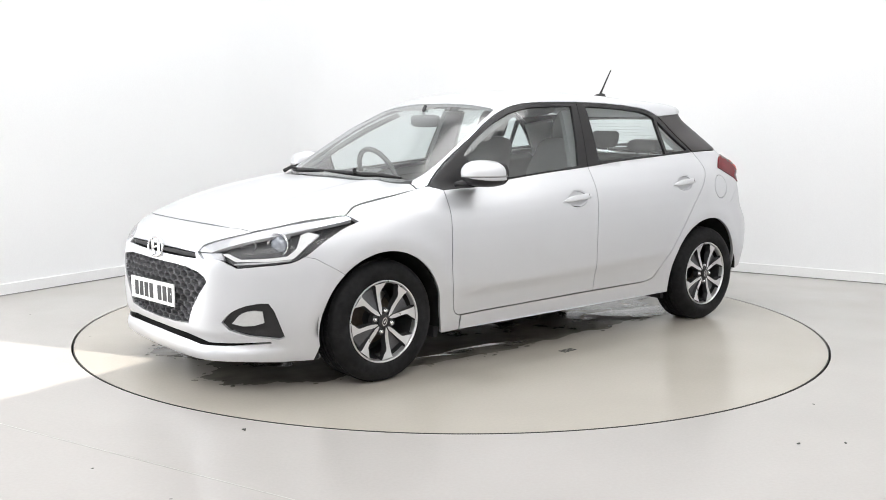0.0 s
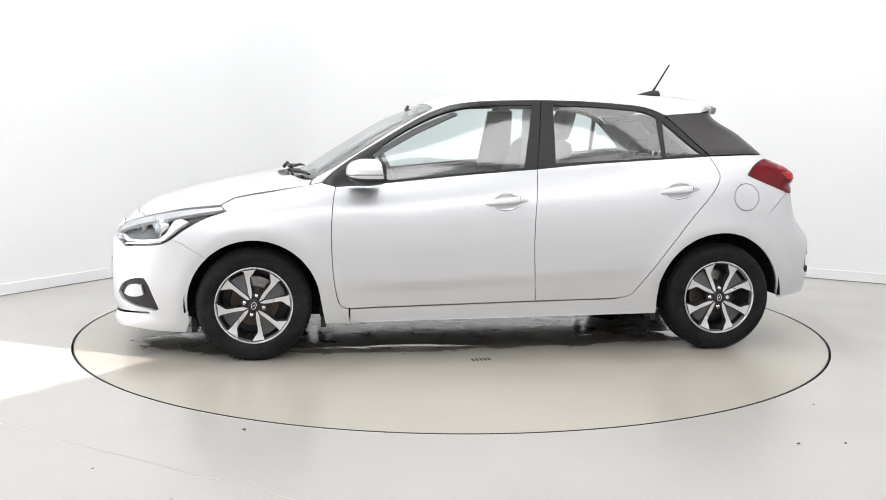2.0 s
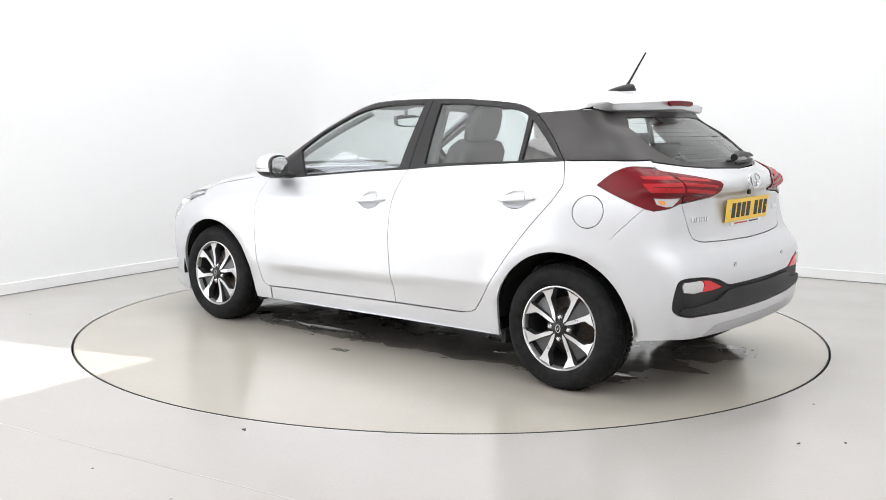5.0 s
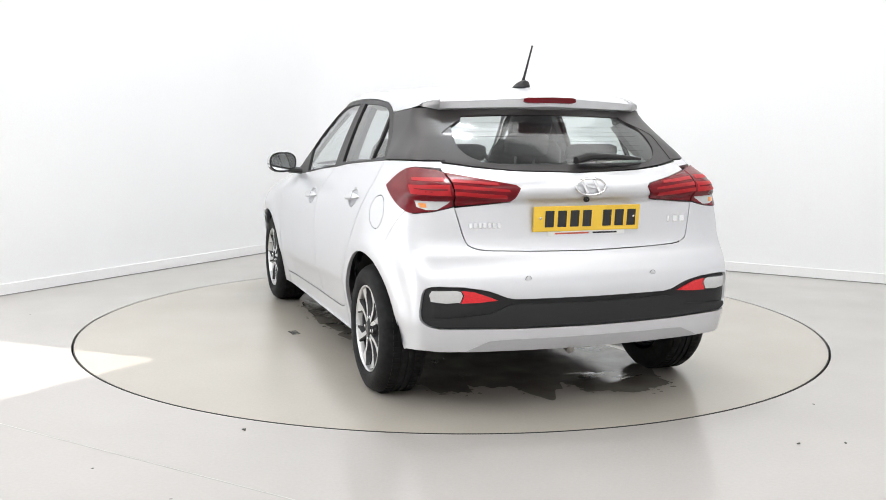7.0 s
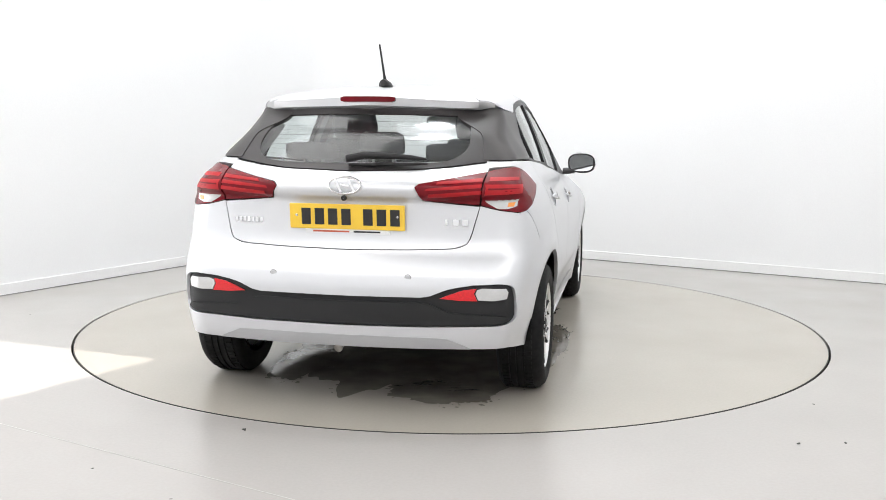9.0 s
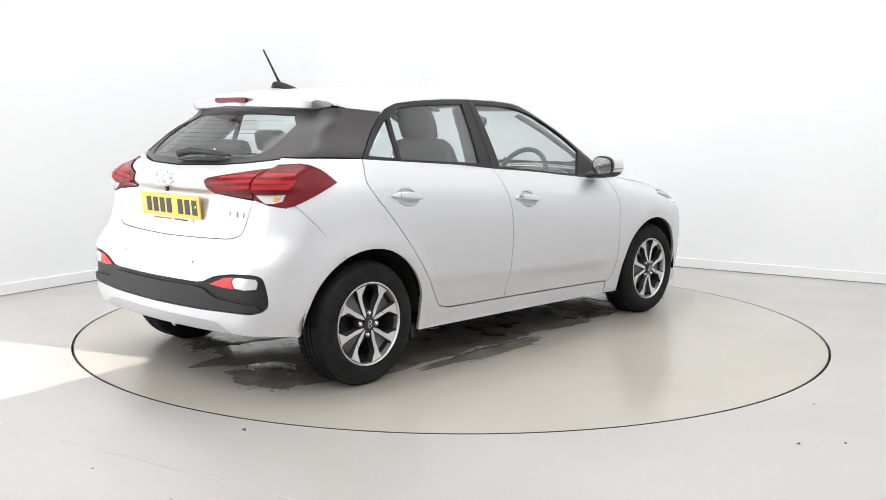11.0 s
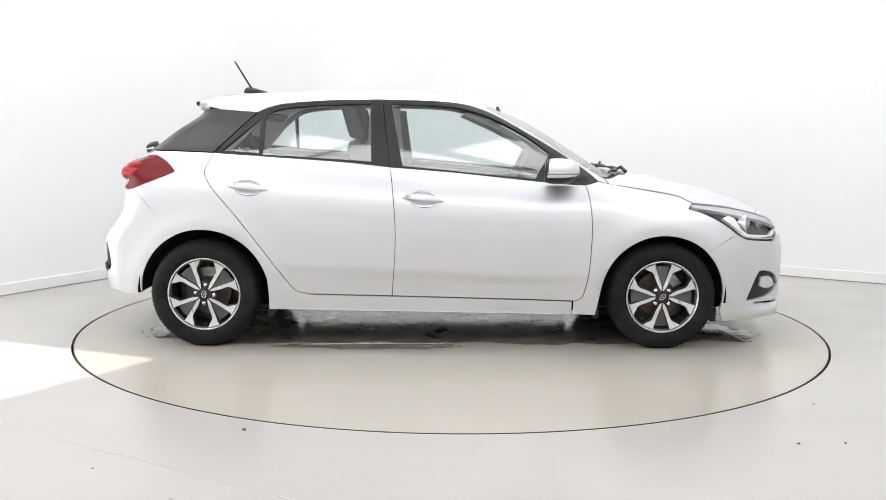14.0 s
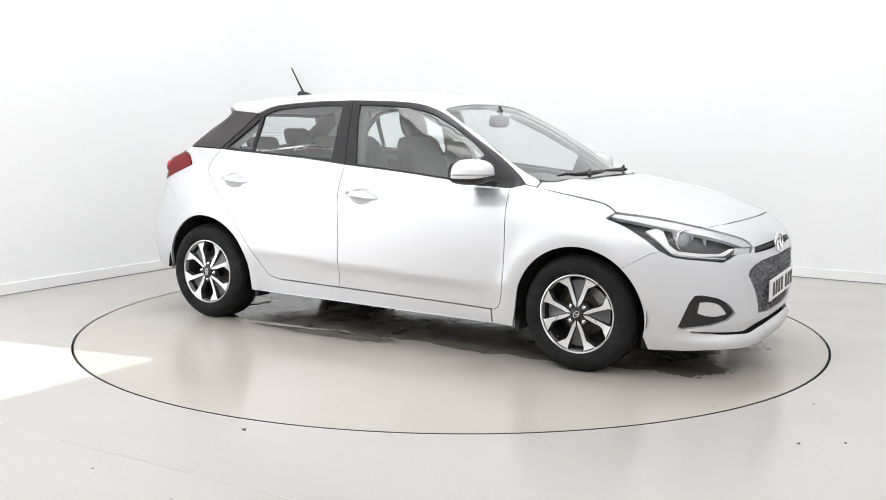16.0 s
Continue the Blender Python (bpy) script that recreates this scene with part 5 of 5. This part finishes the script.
def build_cabin(car):
    build_seat(car, .36, -.02)
    build_seat(car, -.36, -.02)
    b = new("rear_seat")
    b.parent = car
    tagged(b, "dark cloth rear bench with headrests")
    cushion([[(-.52 - .5 * t, q[0], .52 + q[1]) for q in super_oval(0, 0, .62, .09, 4, 28)] for t in (0, .05, .5, 1)], FABRIC, "bench_cushion", b)
    cushion([[(-.98 - .20 * t + q[1], q[0], .56 + .50 * t) for q in super_oval(0, 0, .60 - .03 * t, .07 if t < 1 else .04, 4, 28)] for t in (0, .1, .5, .9, 1.0)], FABRIC, "bench_back", b)
    for y, h0, hh, ww in ((.36, 1.075, .085, .14), (-.36, 1.075, .085, .14), (0, 1.10, .115, .115)):
        cushion([[(-1.20 - .03 * t + q[1], y + q[0], h0 + hh * t) for q in super_oval(0, 0, ww * k, .05 * k, 3, 22)] for t, k in ((0, .75), (.12, .97), (.5, 1), (.85, .95), (1, .7))], FABRIC, "headrest", b)
        for d in (-.05, .05):
            part("headrest_post", tube([(-1.19, y + d, 1.03), (-1.20, y + d, h0 + .02)], .006, 6), CHROME, b)
    dash = [[(.98, y, .60), (.98, y, .925 - .05 * abs(y)), (.80, y, .955 - .03 * abs(y) + (.03 if abs(y + .36) < .2 else 0)), (.62, y, .935 + (.03 if abs(y + .36) < .2 else 0)), (.56, y, .86), (.60, y, .60)] for y in (-.66, -.58, -.54, -.18, -.14, .14, .4, .66)]
    part("dashboard", loft(dash), TRIM, car, "dark grey dashboard", angle=60)
    # steering wheel on the offside
    m = Matrix.Translation((.47, -.36, .93)) @ pose(0, 0, 0, 0, 24, 0)
    bm = bmesh.new()
    rg = []
    for i in range(40):
        a = 2 * math.pi * i / 40
        o = Vector((0, math.cos(a), math.sin(a)))
        rg.append([bm.verts.new(m @ (o * .182 + (o * math.cos(k) + Vector((1, 0, 0)) * math.sin(k)) * .0155)) for k in np.linspace(0, 2 * math.pi, 10, endpoint=False)])
    for i in range(40):
        for k in range(10):
            bm.faces.new((rg[i][k], rg[i][(k + 1) % 10], rg[(i + 1) % 40][(k + 1) % 10], rg[(i + 1) % 40][k]))
    sw = part("steering_wheel", bm, TRIM, car, "black steering wheel")
    part("steering_boss", moved(box(-.01, .06, -.075, .075, -.055, .055, .02), m), TRIM, sw)
    for a in (0, 180, 270):
        part("steering_spoke", moved(box(-.008, .012, .05, .178, -.018, .018, .006), m @ pose(0, 0, 0, a, 0, 0)), TRIM, sw)
    # rear-view mirror
    mm = Matrix.Translation((.375, 0, 1.272)) @ pose(0, 0, 0, 0, 4, 3)
    rv = part("rear_view_mirror", moved(loft([[(dx, q[0], q[1]) for q in super_oval(0, 0, .125 * k, .037 * k, 3.5, 26)] for dx, k in ((.03, .8), (.02, 1), (.0, 1))]), mm), TRIM, car, "interior rear-view mirror")
    part("mirror_stalk", tube([(.395, 0, 1.29), (.40, 0, 1.335), (.385, 0, 1.362)], .010, 8), TRIM, rv)
    part("mirror_face", moved(loft([[(dx, q[0], q[1]) for q in super_oval(0, 0, .118, .031, 3.5, 26)] for dx in (-.001, -.003)]), mm), MIRRORGLASS, rv)
    for y in (.33, -.33):
        part("sun_visor", moved(box(-.07, .07, -.17, .17, -.006, .006, .005), Matrix.Translation((.20, y, 1.355)) @ pose(0, 0, 0, 0, 14, 0)), LINER, car, "pale folded sun visor", smooth=True)
    # door cards, pillars inside, floor pan, parcel shelf
    for side, sg in (("L", 1), ("R", -1)):
        panel("door_card", side, [(.83, .26), (.83, .905), (.11, .965), (-.252, .99), (-.80, 1.035), (-1.19, 1.06), (-1.19, .82), (-.98, .74), (-.80, .50), (-.80, .30)], TRIM, car, step=.12, gap=0, lift=-.075, thick=.01, label="dark grey door lining")
        panel("sill_shelf", side, [(.83, .905), (.11, .965), (-.252, .995), (-.80, 1.035), (-1.19, 1.06), (-1.19, 1.045), (-.80, 1.02), (-.252, .975), (.11, .945), (.83, .885)], TRIM, car, step=.06, gap=0, lift=-.02, thick=.06)
        panel("inner_pillar", side, [(-.205, 1.36), (-.37, 1.365), (-.39, .98), (-.16, .98)], PILLAR, car, step=.08, gap=0, lift=-.045, thick=.03, label="grey inner door pillar")
        panel("inner_pillar", side, [(-1.02, 1.27), (-1.28, 1.315), (-1.55, 1.10), (-1.20, 1.08)], LINER, car, step=.08, gap=0, lift=-.04, thick=.03, label="pale inner rear pillar")
        panel("screen_pillar_lining", side, [(.86, .955), (.86, .985), (.42, 1.255), (.20, 1.345), (.17, 1.325), (.40, 1.22), (.62, 1.095), (.80, .955)], PILLAR, car, step=.06, gap=0, lift=-.035, thick=.02)
        part("underbody_side", box(-.90, .90, *sorted((sg * .60, sg * .745)), .205, .32, .02), UNDER, car)
    part("floor_pan", box(-1.30, 1.70, -.56, .56, .19, .33, .03), UNDER, car, "dark underbody")
    part("engine_bay", box(.98, 1.72, -.58, .58, .24, .60, .04), UNDER, car)
    part("boot_floor", box(-1.72, -1.20, -.52, .52, .32, .66, .04), UNDER, car)
    part("parcel_shelf", moved(box(-1.66, -1.24, -.55, .55, .985, 1.005, .006), Matrix.Identity(4)), TRIM, car, "dark parcel shelf")


CAR_OFFSET = (-.1017, .0935)


def build_car():
    car = thing("car", "silver five-door hatchback car parked on the turntable", "car")
    build_side(car, "L")
    build_side(car, "R")
    build_front(car)
    build_top(car)
    build_rear(car)
    w = build_wheel(car)
    spots = [(1.285, .822, 0, 75), (-1.285, .832, 0, 88), (1.285, -.822, 180, 45), (-1.285, -.832, 180, 84)]
    w.matrix_basis = Matrix.Translation((spots[0][0], spots[0][1], .300)) @ pose(0, 0, 0, 0, spots[0][3], 0)
    for x, y, rz, spin in spots[1:]:
        c = copy_thing(w, Matrix.Translation((x, y, .300)) @ pose(0, 0, 0, 0, 0, rz) @ pose(0, 0, 0, 0, spin, 0))
        c.parent = car
    build_cabin(car)
    return car


car = build_car()


# ---- water that dripped off the car ----
def build_puddles():
    """One ragged wet sheet under the car, smaller pools round it, and beads of water along their rims."""
    rnd = random.Random(4)
    out, rims = [], []
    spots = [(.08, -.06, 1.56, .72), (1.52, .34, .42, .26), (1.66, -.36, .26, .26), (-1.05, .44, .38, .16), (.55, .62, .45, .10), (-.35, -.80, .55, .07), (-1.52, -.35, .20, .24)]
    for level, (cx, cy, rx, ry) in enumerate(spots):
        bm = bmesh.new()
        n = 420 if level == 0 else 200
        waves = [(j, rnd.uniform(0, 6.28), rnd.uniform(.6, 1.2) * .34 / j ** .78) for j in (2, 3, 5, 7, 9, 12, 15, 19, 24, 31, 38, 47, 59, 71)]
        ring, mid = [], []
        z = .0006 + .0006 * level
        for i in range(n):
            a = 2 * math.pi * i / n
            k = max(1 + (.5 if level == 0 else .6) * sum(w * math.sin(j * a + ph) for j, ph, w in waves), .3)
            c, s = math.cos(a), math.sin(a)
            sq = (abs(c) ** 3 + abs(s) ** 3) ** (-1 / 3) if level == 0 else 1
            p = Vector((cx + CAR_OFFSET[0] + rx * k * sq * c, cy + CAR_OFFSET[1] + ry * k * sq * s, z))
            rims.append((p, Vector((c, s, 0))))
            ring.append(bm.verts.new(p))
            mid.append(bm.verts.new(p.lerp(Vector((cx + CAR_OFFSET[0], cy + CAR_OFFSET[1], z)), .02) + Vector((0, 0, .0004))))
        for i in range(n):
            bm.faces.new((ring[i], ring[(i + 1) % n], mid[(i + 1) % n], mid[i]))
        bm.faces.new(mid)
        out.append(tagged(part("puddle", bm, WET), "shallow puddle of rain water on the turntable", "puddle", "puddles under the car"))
    bm = bmesh.new()
    for _ in range(200):
        p, d = rnd.choice(rims)
        q = p + d * abs(rnd.gauss(0, .022)) + Vector((rnd.gauss(0, .02), rnd.gauss(0, .02), 0))
        r = .003 + .010 * rnd.random() ** 2.5
        m = Matrix.Translation((q.x, q.y, .0005)) @ pose(0, 0, 0, 0, 0, rnd.uniform(0, 180)) @ Matrix.Diagonal((r * rnd.uniform(1, 2.6), r, r * .22, 1))
        rings = [[bm.verts.new(m @ Vector((k * math.cos(a), k * math.sin(a), h))) for a in np.linspace(0, 2 * math.pi, 9)[:-1]] for k, h in ((1, 0), (.8, .7), (.35, 1))]
        for u, v in zip(rings, rings[1:]):
            for i in range(8):
                bm.faces.new((u[i], u[(i + 1) % 8], v[(i + 1) % 8], v[i]))
        bm.faces.new(rings[-1])
    out.append(tagged(part("water_drops", bm, WET), "scattered drops of water round the puddles", "water drops", kind="stuff"))
    return out


puddles = build_puddles()


# ---- what turns: turntable, car and water go round together ----
def heading(t):
    d = t - 8.0
    return 94.645 - 15.6664 * d + math.degrees(-.0344 * d * d * .001 - .0064 * d**3 * 1e-4)


def motions():
    times = [i * .5 for i in range(33)]
    spin = [(t, pose(0, 0, 0, 0, 0, heading(t))) for t in times]
    walk(turntable, spin)
    walk(car, [(t, m @ Matrix.Translation((*CAR_OFFSET, 0))) for t, m in spin])
    for p in puddles:
        walk(p, spin)


motions()
